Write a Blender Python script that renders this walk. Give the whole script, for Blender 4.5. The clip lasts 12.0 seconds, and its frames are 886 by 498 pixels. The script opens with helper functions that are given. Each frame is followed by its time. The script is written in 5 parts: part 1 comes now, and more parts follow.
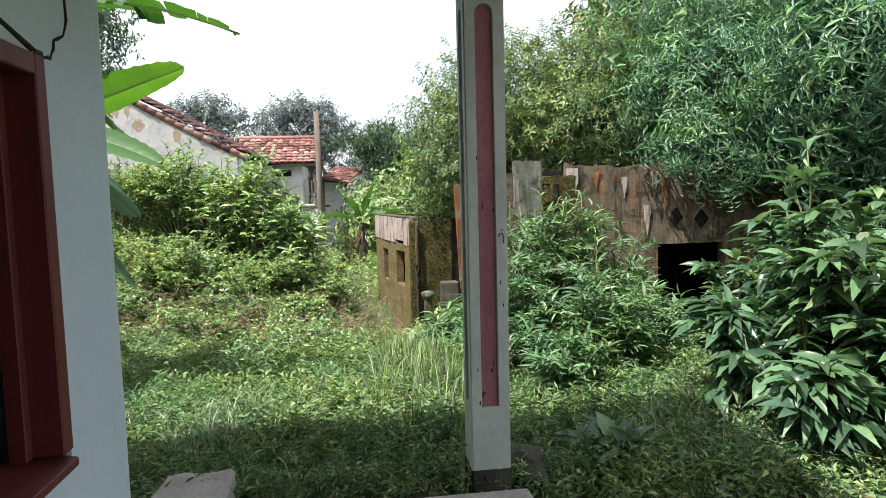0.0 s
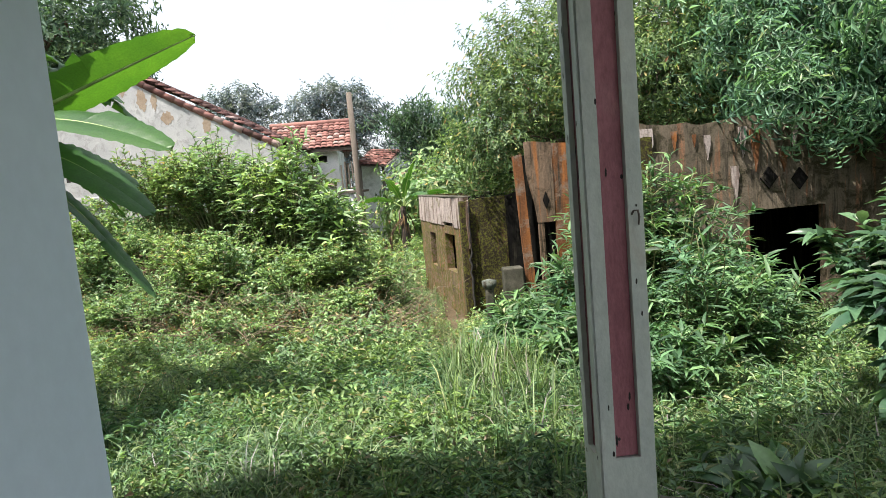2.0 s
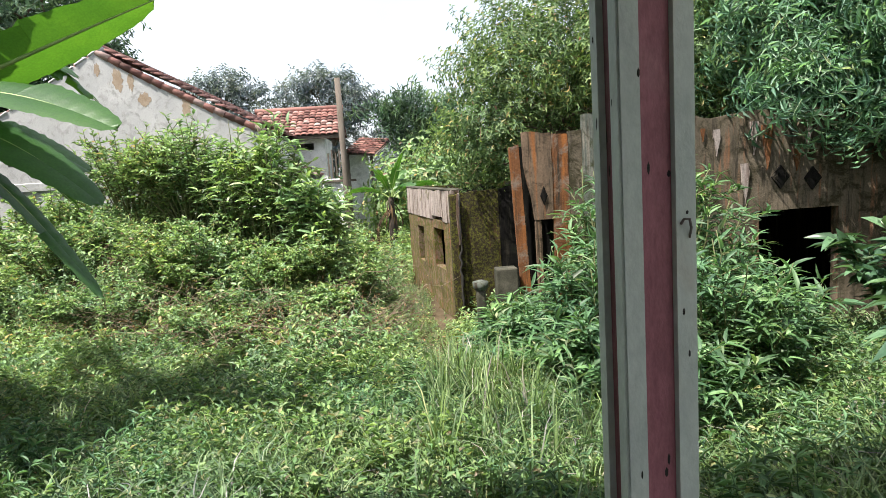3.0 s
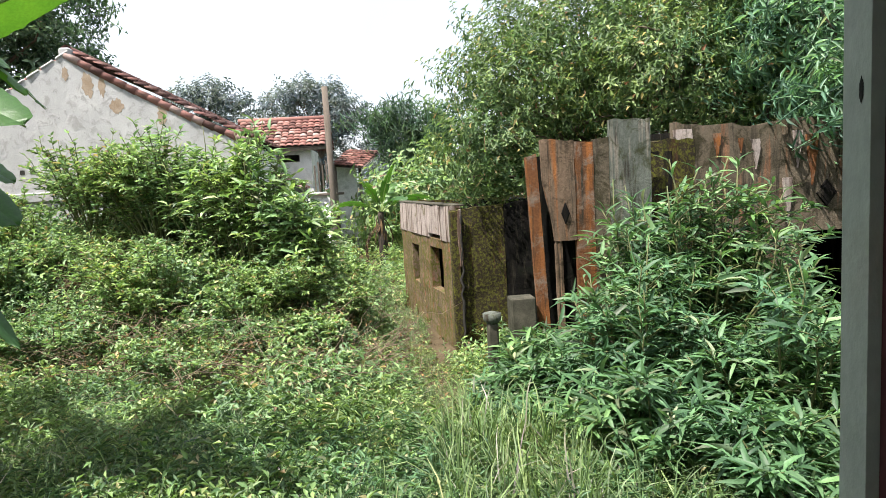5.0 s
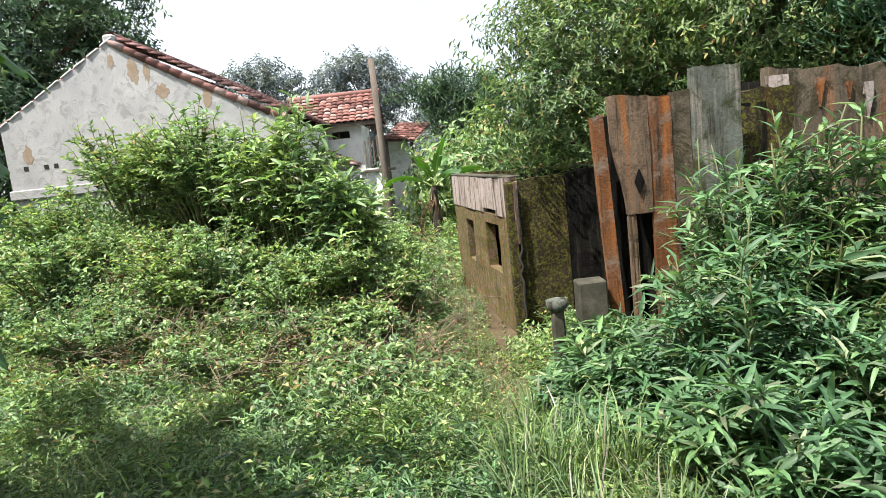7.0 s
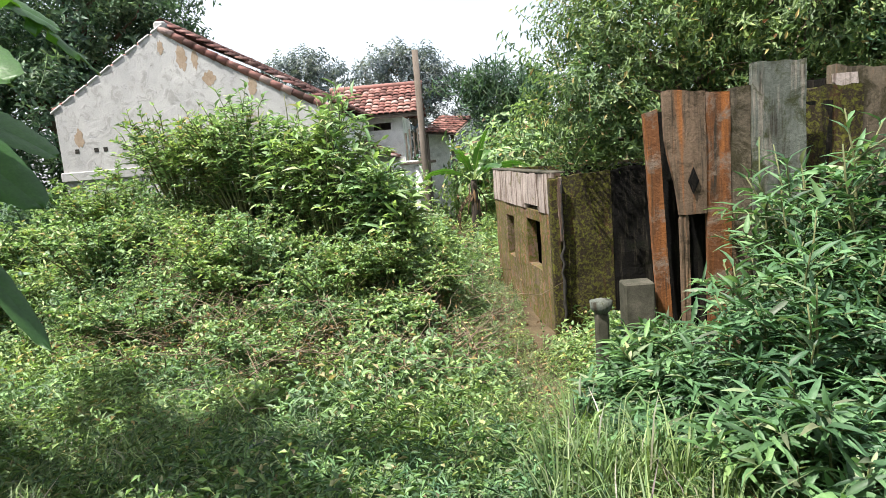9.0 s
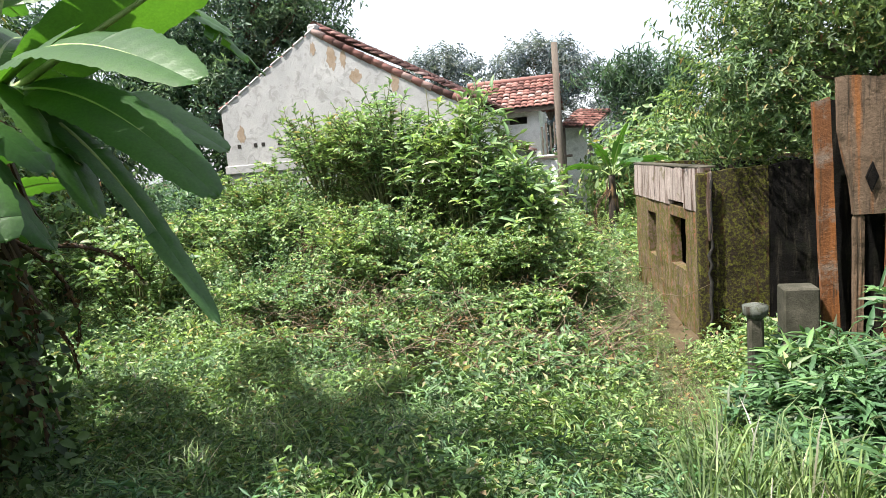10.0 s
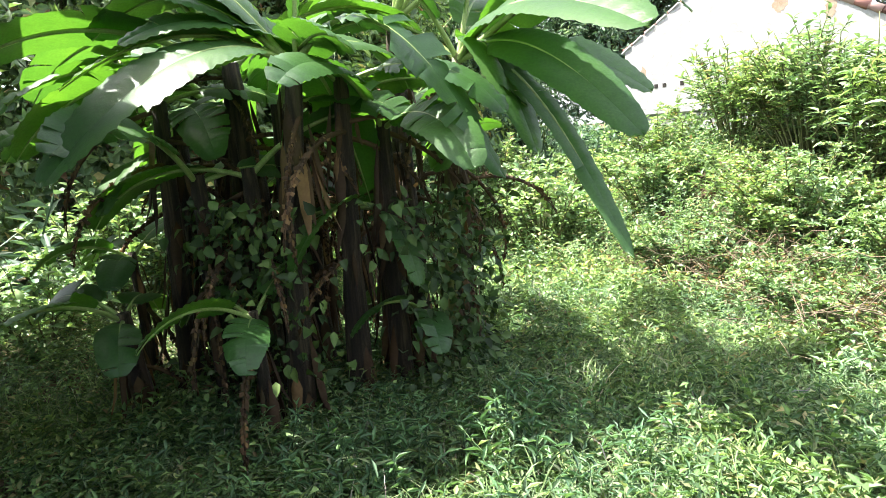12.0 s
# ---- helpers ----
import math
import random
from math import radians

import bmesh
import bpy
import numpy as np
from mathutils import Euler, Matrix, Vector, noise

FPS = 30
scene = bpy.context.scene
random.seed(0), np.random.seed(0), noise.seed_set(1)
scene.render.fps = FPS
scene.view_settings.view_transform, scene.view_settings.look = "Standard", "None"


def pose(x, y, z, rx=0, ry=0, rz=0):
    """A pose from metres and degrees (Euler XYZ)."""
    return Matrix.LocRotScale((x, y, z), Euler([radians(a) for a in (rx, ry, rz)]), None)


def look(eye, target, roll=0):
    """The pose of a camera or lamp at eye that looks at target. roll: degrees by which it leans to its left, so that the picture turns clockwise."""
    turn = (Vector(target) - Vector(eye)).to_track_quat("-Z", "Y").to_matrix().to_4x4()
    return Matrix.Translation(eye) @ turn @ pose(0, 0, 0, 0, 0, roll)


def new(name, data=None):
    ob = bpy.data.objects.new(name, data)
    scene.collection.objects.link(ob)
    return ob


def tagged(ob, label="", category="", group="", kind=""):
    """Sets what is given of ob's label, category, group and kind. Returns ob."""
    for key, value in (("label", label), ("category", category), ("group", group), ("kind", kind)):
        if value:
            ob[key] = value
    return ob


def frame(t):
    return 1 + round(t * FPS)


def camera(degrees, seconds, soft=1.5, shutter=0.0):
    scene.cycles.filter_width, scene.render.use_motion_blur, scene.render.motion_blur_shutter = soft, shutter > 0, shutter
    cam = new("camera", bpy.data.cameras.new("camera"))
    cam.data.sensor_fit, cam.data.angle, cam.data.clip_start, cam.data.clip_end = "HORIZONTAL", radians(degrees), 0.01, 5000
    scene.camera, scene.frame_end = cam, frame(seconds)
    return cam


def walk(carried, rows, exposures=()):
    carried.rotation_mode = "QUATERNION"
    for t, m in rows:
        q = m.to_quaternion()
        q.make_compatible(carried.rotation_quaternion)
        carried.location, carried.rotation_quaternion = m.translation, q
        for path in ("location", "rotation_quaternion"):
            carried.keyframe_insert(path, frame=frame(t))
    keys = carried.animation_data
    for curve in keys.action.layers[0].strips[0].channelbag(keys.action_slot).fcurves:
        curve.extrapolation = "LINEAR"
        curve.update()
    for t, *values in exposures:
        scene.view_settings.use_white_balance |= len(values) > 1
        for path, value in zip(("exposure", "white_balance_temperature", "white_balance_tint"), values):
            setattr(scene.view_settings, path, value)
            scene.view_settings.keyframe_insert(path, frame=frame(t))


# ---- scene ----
cam = camera(70.4, 12.0, soft=0.4)
# seconds, eye, Euler angles
PATH = [
    (0.0, -0.002, -0.002, 1.752, 85.23, 1.42, -7.83),
    (0.5, 0.014, 0.292, 1.749, 85.56, 4.06, -5.65),
    (1.0, -0.070, 0.484, 1.727, 84.21, 1.95, -4.37),
    (1.5, -0.138, 0.795, 1.745, 85.09, 2.47, -6.87),
    (2.0, -0.118, 1.059, 1.726, 83.53, 4.92, -4.60),
    (2.5, -0.058, 1.371, 1.735, 83.74, 4.72, -4.52),
    (3.0, -0.071, 1.642, 1.730, 82.65, 3.64, -5.52),
    (3.5, -0.150, 1.927, 1.731, 83.84, 2.59, -8.21),
    (5.5, -0.154, 2.846, 1.733, 83.74, 4.84, -5.22),
    (6.0, -0.095, 3.038, 1.734, 83.31, 7.24, -2.66),
    (6.5, -0.034, 3.214, 1.737, 82.06, 6.60, -1.60),
    (8.5, -0.085, 3.459, 1.722, 81.21, 4.68, -2.76),
    (9.0, -0.093, 3.449, 1.723, 81.39, 4.67, 1.80),
    (9.5, -0.117, 3.439, 1.720, 81.51, 5.20, 7.52),
    (10.0, -0.148, 3.442, 1.720, 81.89, 4.72, 13.85),
    (10.5, -0.178, 3.405, 1.728, 83.06, 4.74, 20.13),
    (11.0, -0.234, 3.336, 1.737, 85.32, 4.70, 34.38),
    (11.5, -0.208, 3.274, 1.719, 82.44, 5.17, 43.43),
    (12.0, -0.226, 3.199, 1.716, 79.66, 4.56, 47.96),
]
walk(cam, [(t, pose(x, y, z, rx, ry, rz)) for t, x, y, z, rx, ry, rz in PATH],
     [(0.0, 1.25), (9.5, 1.25), (10.0, 1.35), (10.5, 1.5), (11.0, 1.7), (11.5, 2.05), (12.0, 2.35)])

# ---------------------------------------------------------------- light
SUN_AZ, SUN_EL = 213.0, 62.0     # degrees: towards the sun, counter-clockwise from +x, and above the horizon
world = bpy.data.worlds.new("world")
scene.world = world
world.use_nodes = True
wn, wl = world.node_tree.nodes, world.node_tree.links
wn.clear()
sky = wn.new("ShaderNodeTexSky")
sky.sky_type = "NISHITA"
sky.sun_disc = False
sky.sun_elevation = radians(SUN_EL)
sky.sun_rotation = radians(90 - SUN_AZ)
sky.dust_density = 4.0
sky.air_density = 1.0
bg = wn.new("ShaderNodeBackground")
bg.inputs["Strength"].default_value = 0.06
wl.new(sky.outputs[0], bg.inputs[0])
# thin bright cloud veil over the whole sky
tc = wn.new("ShaderNodeTexCoord")
cl = wn.new("ShaderNodeTexNoise")
cl.inputs["Scale"].default_value = 2.2
cl.inputs["Detail"].default_value = 5.0
wl.new(tc.outputs["Generated"], cl.inputs["Vector"])
rampw = wn.new("ShaderNodeValToRGB")
rampw.color_ramp.elements[0].position, rampw.color_ramp.elements[0].color = 0.3, (0.80, 0.88, 0.96, 1)
rampw.color_ramp.elements[1].position, rampw.color_ramp.elements[1].color = 0.62, (1, 1, 1, 1)
wl.new(cl.outputs["Fac"], rampw.inputs[0])
veil = wn.new("ShaderNodeBackground")
veil.inputs["Strength"].default_value = 0.37
wl.new(rampw.outputs[0], veil.inputs[0])
addw = wn.new("ShaderNodeAddShader")
wl.new(bg.outputs[0], addw.inputs[0])
wl.new(veil.outputs[0], addw.inputs[1])
wout = wn.new("ShaderNodeOutputWorld")
wl.new(addw.outputs[0], wout.inputs[0])

sun_data = bpy.data.lights.new("sun", "SUN")
sun_data.energy = 5.0
sun_data.angle = radians(0.8)
sun_data.color = (1.0, 0.955, 0.89)
sun = new("sun", sun_data)
a, e = radians(SUN_AZ), radians(SUN_EL)
sun.matrix_world = look((math.cos(a) * math.cos(e) * 60, math.sin(a) * math.cos(e) * 60, math.sin(e) * 60), (0, 0, 0))


# ---------------------------------------------------------------- materials
def material(name, rough=0.8, metal=0.0):
    m = bpy.data.materials.new(name)
    m.use_nodes = True
    n, l = m.node_tree.nodes, m.node_tree.links
    b = n["Principled BSDF"]
    b.inputs["Roughness"].default_value = rough
    b.inputs["Metallic"].default_value = metal
    if rough >= 0.89:
        b.inputs["Specular IOR Level"].default_value = 0.15
    return m, n, l, b


def ramp(n, l, source, stops):
    r = n.new("ShaderNodeValToRGB")
    while len(r.color_ramp.elements) < len(stops):
        r.color_ramp.elements.new(0.5)
    for el, (p, c) in zip(r.color_ramp.elements, stops):
        el.position, el.color = p, (*c, 1)
    l.new(source, r.inputs[0])
    return r.outputs[0]


def coords(n, l, scale=(1, 1, 1)):
    t = n.new("ShaderNodeNewGeometry")
    mp = n.new("ShaderNodeMapping")
    mp.inputs["Scale"].default_value = scale
    l.new(t.outputs["Position"], mp.inputs["Vector"])
    return mp.outputs[0]


def noise_tex(n, l, vec, scale, detail=6.0, rough=0.6, distortion=0.0):
    t = n.new("ShaderNodeTexNoise")
    t.inputs["Scale"].default_value = scale
    t.inputs["Detail"].default_value = detail
    t.inputs["Roughness"].default_value = rough
    t.inputs["Distortion"].default_value = distortion
    l.new(vec, t.inputs["Vector"])
    return t.outputs["Fac"]


def mix(n, l, fac, a, b, mode="MIX"):
    m = n.new("ShaderNodeMix")
    m.data_type, m.blend_type = "RGBA", mode
    for sock, v in ((m.inputs["Factor"], fac), (m.inputs[6], a), (m.inputs[7], b)):
        if isinstance(v, (int, float)):
            sock.default_value = v
        elif isinstance(v, tuple):
            sock.default_value = (*v, 1)
        else:
            l.new(v, sock)
    return m.outputs[2]


def bump(n, l, b, height, strength=0.4, dist=0.02):
    bp = n.new("ShaderNodeBump")
    bp.inputs["Strength"].default_value = strength
    bp.inputs["Distance"].default_value = dist
    l.new(height, bp.inputs["Height"])
    l.new(bp.outputs[0], b.inputs["Normal"])


def leaf_material(name, stops, rough=0.52, through_light=0.3, blue=3.0):
    """Green leaves: hue by the single leaf and by broad patches, light shining through."""
    m, n, l, b = material(name, rough)
    geo = n.new("ShaderNodeNewGeometry")
    col = ramp(n, l, geo.outputs["Random Per Island"], stops)
    # a second draw for each leaf: young bright ones among old dull ones
    again = n.new("ShaderNodeMath")
    again.operation = "MULTIPLY"
    again.inputs[1].default_value = 17.31
    l.new(geo.outputs["Random Per Island"], again.inputs[0])
    draw = n.new("ShaderNodeMath")
    draw.operation = "FRACT"
    l.new(again.outputs[0], draw.inputs[0])
    col = mix(n, l, 1.0, col, ramp(n, l, draw.outputs[0], [(0.0, (0.5, 0.52, 0.55)), (0.5, (0.95, 0.95, 0.95)), (1.0, (1.5, 1.45, 1.35))]), "MULTIPLY")
    patch = noise_tex(n, l, coords(n, l), 0.9, 3)
    col = mix(n, l, ramp(n, l, patch, [(0.35, (0, 0, 0)), (0.7, (1, 1, 1))]), col, mix(n, l, 1.0, col, (1.25, 1.12, 0.75), "MULTIPLY"))
    fine = noise_tex(n, l, coords(n, l), 35, 3)
    col = mix(n, l, 0.35, col, mix(n, l, 1.0, col, ramp(n, l, fine, [(0.3, (0.5, 0.5, 0.5)), (0.7, (1.4, 1.4, 1.4))]), "MULTIPLY"))
    col = mix(n, l, 1.0, col, (0.98, 0.98, blue), "MULTIPLY")
    l.new(col, b.inputs["Base Color"])
    b.inputs["Specular IOR Level"].default_value = 0.4
    t = n.new("ShaderNodeBsdfTranslucent")
    l.new(mix(n, l, 1.0, col, (1.4, 1.45, 0.8), "MULTIPLY"), t.inputs["Color"])
    ms = n.new("ShaderNodeMixShader")
    ms.inputs[0].default_value = through_light
    l.new(b.outputs[0], ms.inputs[1])
    l.new(t.outputs[0], ms.inputs[2])
    l.new(ms.outputs[0], n["Material Output"].inputs["Surface"])
    return m


def plain(name, stops, scale=6.0, rough=0.8, stretch=(1, 1, 1), bump_strength=0.3, metal=0.0, detail=8.0, bump_dist=0.01, grain=0.5):
    """A rough surface whose colour wanders between the stops, at a broad and a fine scale."""
    m, n, l, b = material(name, rough, metal)
    v = coords(n, l, stretch)
    big = noise_tex(n, l, v, scale, detail, 0.62)
    col = ramp(n, l, big, stops)
    fine = noise_tex(n, l, v, scale * 14, 4)
    col = mix(n, l, grain, col, mix(n, l, 1.0, col, ramp(n, l, fine, [(0.3, (0.6, 0.6, 0.6)), (0.7, (1.3, 1.3, 1.3))]), "MULTIPLY"))
    l.new(col, b.inputs["Base Color"])
    bump(n, l, b, fine, bump_strength, bump_dist)
    return m


def stained_plaster(name, base, streak, moss, moss_amount=0.5, streaks=0.5, dark=0.4, moss_scale=3.0):
    """Old render: runs of rust and soot down the wall, moss in patches."""
    m, n, l, b = material(name, 0.9)
    v = coords(n, l)
    runs = coords(n, l, (7.0, 7.0, 0.55))
    blot = noise_tex(n, l, v, 2.2, 8, 0.65)
    col = ramp(n, l, blot, [(0.25, tuple(c * 0.75 for c in base)), (0.55, base), (0.8, tuple(min(1, c * 1.2) for c in base))])
    rn = noise_tex(n, l, runs, 1.6, 6, 0.6)
    col = mix(n, l, ramp(n, l, rn, [(0.62 - 0.25 * streaks, (0, 0, 0)), (0.72 - 0.2 * streaks, (1, 1, 1))]), col, streak)
    rn2 = noise_tex(n, l, coords(n, l, (11.0, 11.0, 0.8)), 1.3, 7, 0.7)
    col = mix(n, l, ramp(n, l, rn2, [(0.66 - 0.25 * dark, (0, 0, 0)), (0.8 - 0.25 * dark, (1, 1, 1))]), col, (0.035, 0.03, 0.022))
    ms = noise_tex(n, l, v, moss_scale, 12, 0.75, 0.6)
    col = mix(n, l, ramp(n, l, ms, [(0.64 - 0.3 * moss_amount, (0, 0, 0)), (0.74 - 0.3 * moss_amount, (1, 1, 1))]), col, moss)
    fine = noise_tex(n, l, v, 45, 6, 0.7)
    col = mix(n, l, 0.6, col, mix(n, l, 1.0, col, ramp(n, l, fine, [(0.3, (0.5, 0.5, 0.5)), (0.7, (1.35, 1.35, 1.35))]), "MULTIPLY"))
    l.new(col, b.inputs["Base Color"])
    b.inputs["Specular IOR Level"].default_value = 0.12
    bump(n, l, b, fine, 0.6, 0.02)
    return m


mat_cover = leaf_material("cover_leaf", [(0.0, (0.055, 0.115, 0.017)), (0.4, (0.10, 0.19, 0.025)), (0.85, (0.165, 0.26, 0.037)), (0.97, (0.24, 0.25, 0.05)), (1.0, (0.24, 0.17, 0.035))])
mat_bramble = leaf_material("bramble_leaf", [(0.0, (0.085, 0.165, 0.026)), (0.5, (0.17, 0.285, 0.046)), (0.9, (0.26, 0.365, 0.066)), (0.96, (0.30, 0.27, 0.055)), (1.0, (0.24, 0.165, 0.04))])
mat_grass = leaf_material("grass_blade", [(0.0, (0.07, 0.13, 0.02)), (0.5, (0.13, 0.21, 0.03)), (0.9, (0.19, 0.26, 0.05)), (1.0, (0.33, 0.27, 0.12))])
mat_willow = leaf_material("narrow_leaf", [(0.0, (0.042, 0.101, 0.021)), (0.5, (0.077, 0.167, 0.036)), (0.9, (0.119, 0.226, 0.048)), (1.0, (0.202, 0.238, 0.071))], 0.52, 0.3, 2.4)
mat_broad = leaf_material("broad_leaf", [(0.0, (0.034, 0.082, 0.016)), (0.5, (0.062, 0.128, 0.026)), (0.95, (0.10, 0.185, 0.036)), (1.0, (0.184, 0.253, 0.057))], 0.32)
mat_tree = leaf_material("tree_leaf", [(0.0, (0.048, 0.102, 0.014)), (0.5, (0.102, 0.180, 0.026)), (0.93, (0.168, 0.252, 0.036)), (0.98, (0.312, 0.264, 0.048)), (1.0, (0.312, 0.156, 0.036))])
mat_overhang = leaf_material("overhanging_leaf", [(0.0, (0.06, 0.145, 0.036)), (0.5, (0.12, 0.245, 0.06)), (0.9, (0.18, 0.33, 0.08)), (1.0, (0.28, 0.34, 0.10))], 0.4, 0.4)
mat_sapling = leaf_material("sapling_leaf", [(0.0, (0.098, 0.19, 0.034)), (0.5, (0.18, 0.30, 0.048)), (0.93, (0.27, 0.39, 0.066)), (1.0, (0.345, 0.345, 0.092))])
mat_darktree = leaf_material("dark_tree_leaf", [(0.0, (0.039, 0.091, 0.021)), (0.6, (0.078, 0.156, 0.033)), (1.0, (0.130, 0.208, 0.052))])
# greyer leaf for the distance: haze is mixed into this colour
mat_fartree = leaf_material("far_tree_leaf_hazed", [(0.0, (0.075, 0.11, 0.045)), (0.6, (0.125, 0.17, 0.07)), (1.0, (0.19, 0.22, 0.10))])
mat_vine = leaf_material("vine_leaf", [(0.0, (0.022, 0.05, 0.012)), (0.6, (0.045, 0.09, 0.018)), (1.0, (0.08, 0.135, 0.026))], 0.6, 0.2, 1.6)
mat_bark = plain("bark", [(0.3, (0.06, 0.045, 0.03)), (0.7, (0.16, 0.13, 0.095))], 8, 0.9, (1, 1, 0.3))
mat_twig = plain("twig", [(0.3, (0.10, 0.07, 0.045)), (0.7, (0.24, 0.19, 0.14))], 9, 0.9)
mat_stem = plain("green_stem", [(0.3, (0.07, 0.09, 0.03)), (0.7, (0.13, 0.13, 0.05))], 9, 0.7)
mat_soil = plain("soil", [(0.3, (0.045, 0.032, 0.018)), (0.55, (0.10, 0.075, 0.045)), (0.75, (0.07, 0.085, 0.025))], 2.0, 0.95, bump_strength=0.8, bump_dist=0.04)
mat_litter = leaf_material("dry_leaf", [(0.0, (0.12, 0.07, 0.035)), (0.6, (0.24, 0.16, 0.09)), (1.0, (0.30, 0.24, 0.15))], 0.8, 0.15, 1.0)


# ---------------------------------------------------------------- mesh helpers
def np_mesh(name, verts, tris, smooth=False):
    me = bpy.data.meshes.new(name)
    verts = np.asarray(verts, dtype=np.float32)
    tris = np.asarray(tris, dtype=np.int32)
    me.vertices.add(len(verts))
    me.vertices.foreach_set("co", verts.ravel())
    me.loops.add(tris.size)
    me.loops.foreach_set("vertex_index", tris.ravel())
    me.polygons.add(len(tris))
    me.polygons.foreach_set("loop_start", np.arange(0, tris.size, 3, dtype=np.int32))
    me.polygons.foreach_set("loop_total", np.full(len(tris), 3, dtype=np.int32))
    if smooth:
        me.polygons.foreach_set("use_smooth", np.ones(len(tris), dtype=bool))
    me.update(calc_edges=True)
    return me


def np_part(name, vt, mat, parent=None, label="", smooth=False):
    me = np_mesh(name, vt[0], vt[1], smooth)
    me.materials.append(mat)
    ob = new(name, me)
    ob.parent = parent
    return tagged(ob, label) if label else ob


def part(name, bm, mat, parent=None, label="", smooth=False):
    me = bpy.data.meshes.new(name)
    for f in bm.faces:
        f.smooth = smooth
    bm.to_mesh(me)
    bm.free()
    me.materials.append(mat)
    ob = new(name, me)
    ob.parent = parent
    return tagged(ob, label) if label else ob


def thing(name, m, label, category, group="", kind=""):
    ob = new(name)
    ob.matrix_world = m
    ob.empty_display_size = 0.1
    return tagged(ob, label, category, group, kind)


def join(pieces):
    vs, ts, k = [], [], 0
    for v, t in pieces:
        vs.append(np.asarray(v))
        ts.append(np.asarray(t) + k)
        k += len(v)
    return np.concatenate(vs), np.concatenate(ts)


def box_bm(x0, x1, y0, y1, z0, z1, bevel=0.0, bm=None, seg=1):
    bm = bm or bmesh.new()
    m = pose((x0 + x1) / 2, (y0 + y1) / 2, (z0 + z1) / 2) @ Matrix.Diagonal((x1 - x0, y1 - y0, z1 - z0, 1))
    r = bmesh.ops.create_cube(bm, size=1, matrix=m)
    if bevel:
        es = list({e for v in r["verts"] for e in v.link_edges})
        bmesh.ops.bevel(bm, geom=es, offset=bevel, segments=seg, affect="EDGES")
    return bm


def rough_wall(x0, x1, z0, z1, thick, holes=(), cell=0.09, top_wear=0.05, wobble=0.008, seed=0):
    """An upright wall in the x-z plane, front at y=0, with holes through it and a broken top edge."""
    rng = np.random.default_rng(seed)
    xs = sorted(set([x0, x1] + [h[0] for h in holes] + [h[1] for h in holes]))
    zs = sorted(set([z0, z1] + [h[2] for h in holes] + [h[3] for h in holes]))

    def fill(c):
        out = []
        for p, q in zip(c[:-1], c[1:]):
            k = max(1, round((q - p) / cell))
            out += [p + (q - p) * i / k for i in range(k)]
        return out + [c[-1]]
    xs, zs = fill(xs), fill(zs)
    bm = bmesh.new()
    grid = {}
    drop = [top_wear * (noise.noise((x * 3.1, seed * 7.3, 0.5)) + 0.5 * noise.noise((x * 11.0, seed * 3.1, 2.5))) for x in xs]
    for i, x in enumerate(xs):
        for k, z in enumerate(zs):
            zz = z + (drop[i] * max(0, (z - z1 + 0.3) / 0.3) if z > z1 - 0.3 else 0)
            w = wobble * noise.noise((x * 4, z * 4, seed + 0.3))
            grid[i, k] = bm.verts.new((x, w, zz))
    faces = []
    for i in range(len(xs) - 1):
        for k in range(len(zs) - 1):
            cx, cz = (xs[i] + xs[i + 1]) / 2, (zs[k] + zs[k + 1]) / 2
            if any(h[0] < cx < h[1] and h[2] < cz < h[3] for h in holes):
                continue
            faces.append(bm.faces.new((grid[i, k], grid[i + 1, k], grid[i + 1, k + 1], grid[i, k + 1])))
    r = bmesh.ops.extrude_face_region(bm, geom=faces)
    for v in r["geom"]:
        if isinstance(v, bmesh.types.BMVert):
            v.co.y += thick
    bmesh.ops.delete(bm, geom=[v for v in bm.verts if not v.link_faces], context="VERTS")
    bmesh.ops.recalc_face_normals(bm, faces=bm.faces)
    return bm


def tube(points, radii, sides=6):
    """A tapered tube along points, as arrays."""
    P = np.asarray(points, dtype=float)
    R = np.asarray(radii, dtype=float)
    T = np.gradient(P, axis=0)
    T /= np.linalg.norm(T, axis=1, keepdims=True) + 1e-9
    ref = np.array([0.31, 0.95, 0.1]) if abs(T[0][2]) > 0.7 else np.array([0.0, 0.0, 1.0])
    U = np.cross(T, ref)
    U /= np.linalg.norm(U, axis=1, keepdims=True) + 1e-9
    V = np.cross(T, U)
    ang = np.linspace(0, 2 * math.pi, sides, endpoint=False)
    ring = (U[:, None, :] * np.cos(ang)[None, :, None] + V[:, None, :] * np.sin(ang)[None, :, None]) * R[:, None, None] + P[:, None, :]
    v = ring.reshape(-1, 3)
    t = []
    for i in range(len(P) - 1):
        for k in range(sides):
            p, q = i * sides + k, i * sides + (k + 1) % sides
            t += [(p, q, q + sides), (p, q + sides, p + sides)]
    e = (len(P) - 1) * sides
    t += [(e, e + k, e + k + 1) for k in range(1, sides - 1)]
    return v, np.array(t)


def unit(v):
    return v / (np.linalg.norm(v, axis=-1, keepdims=True) + 1e-9)


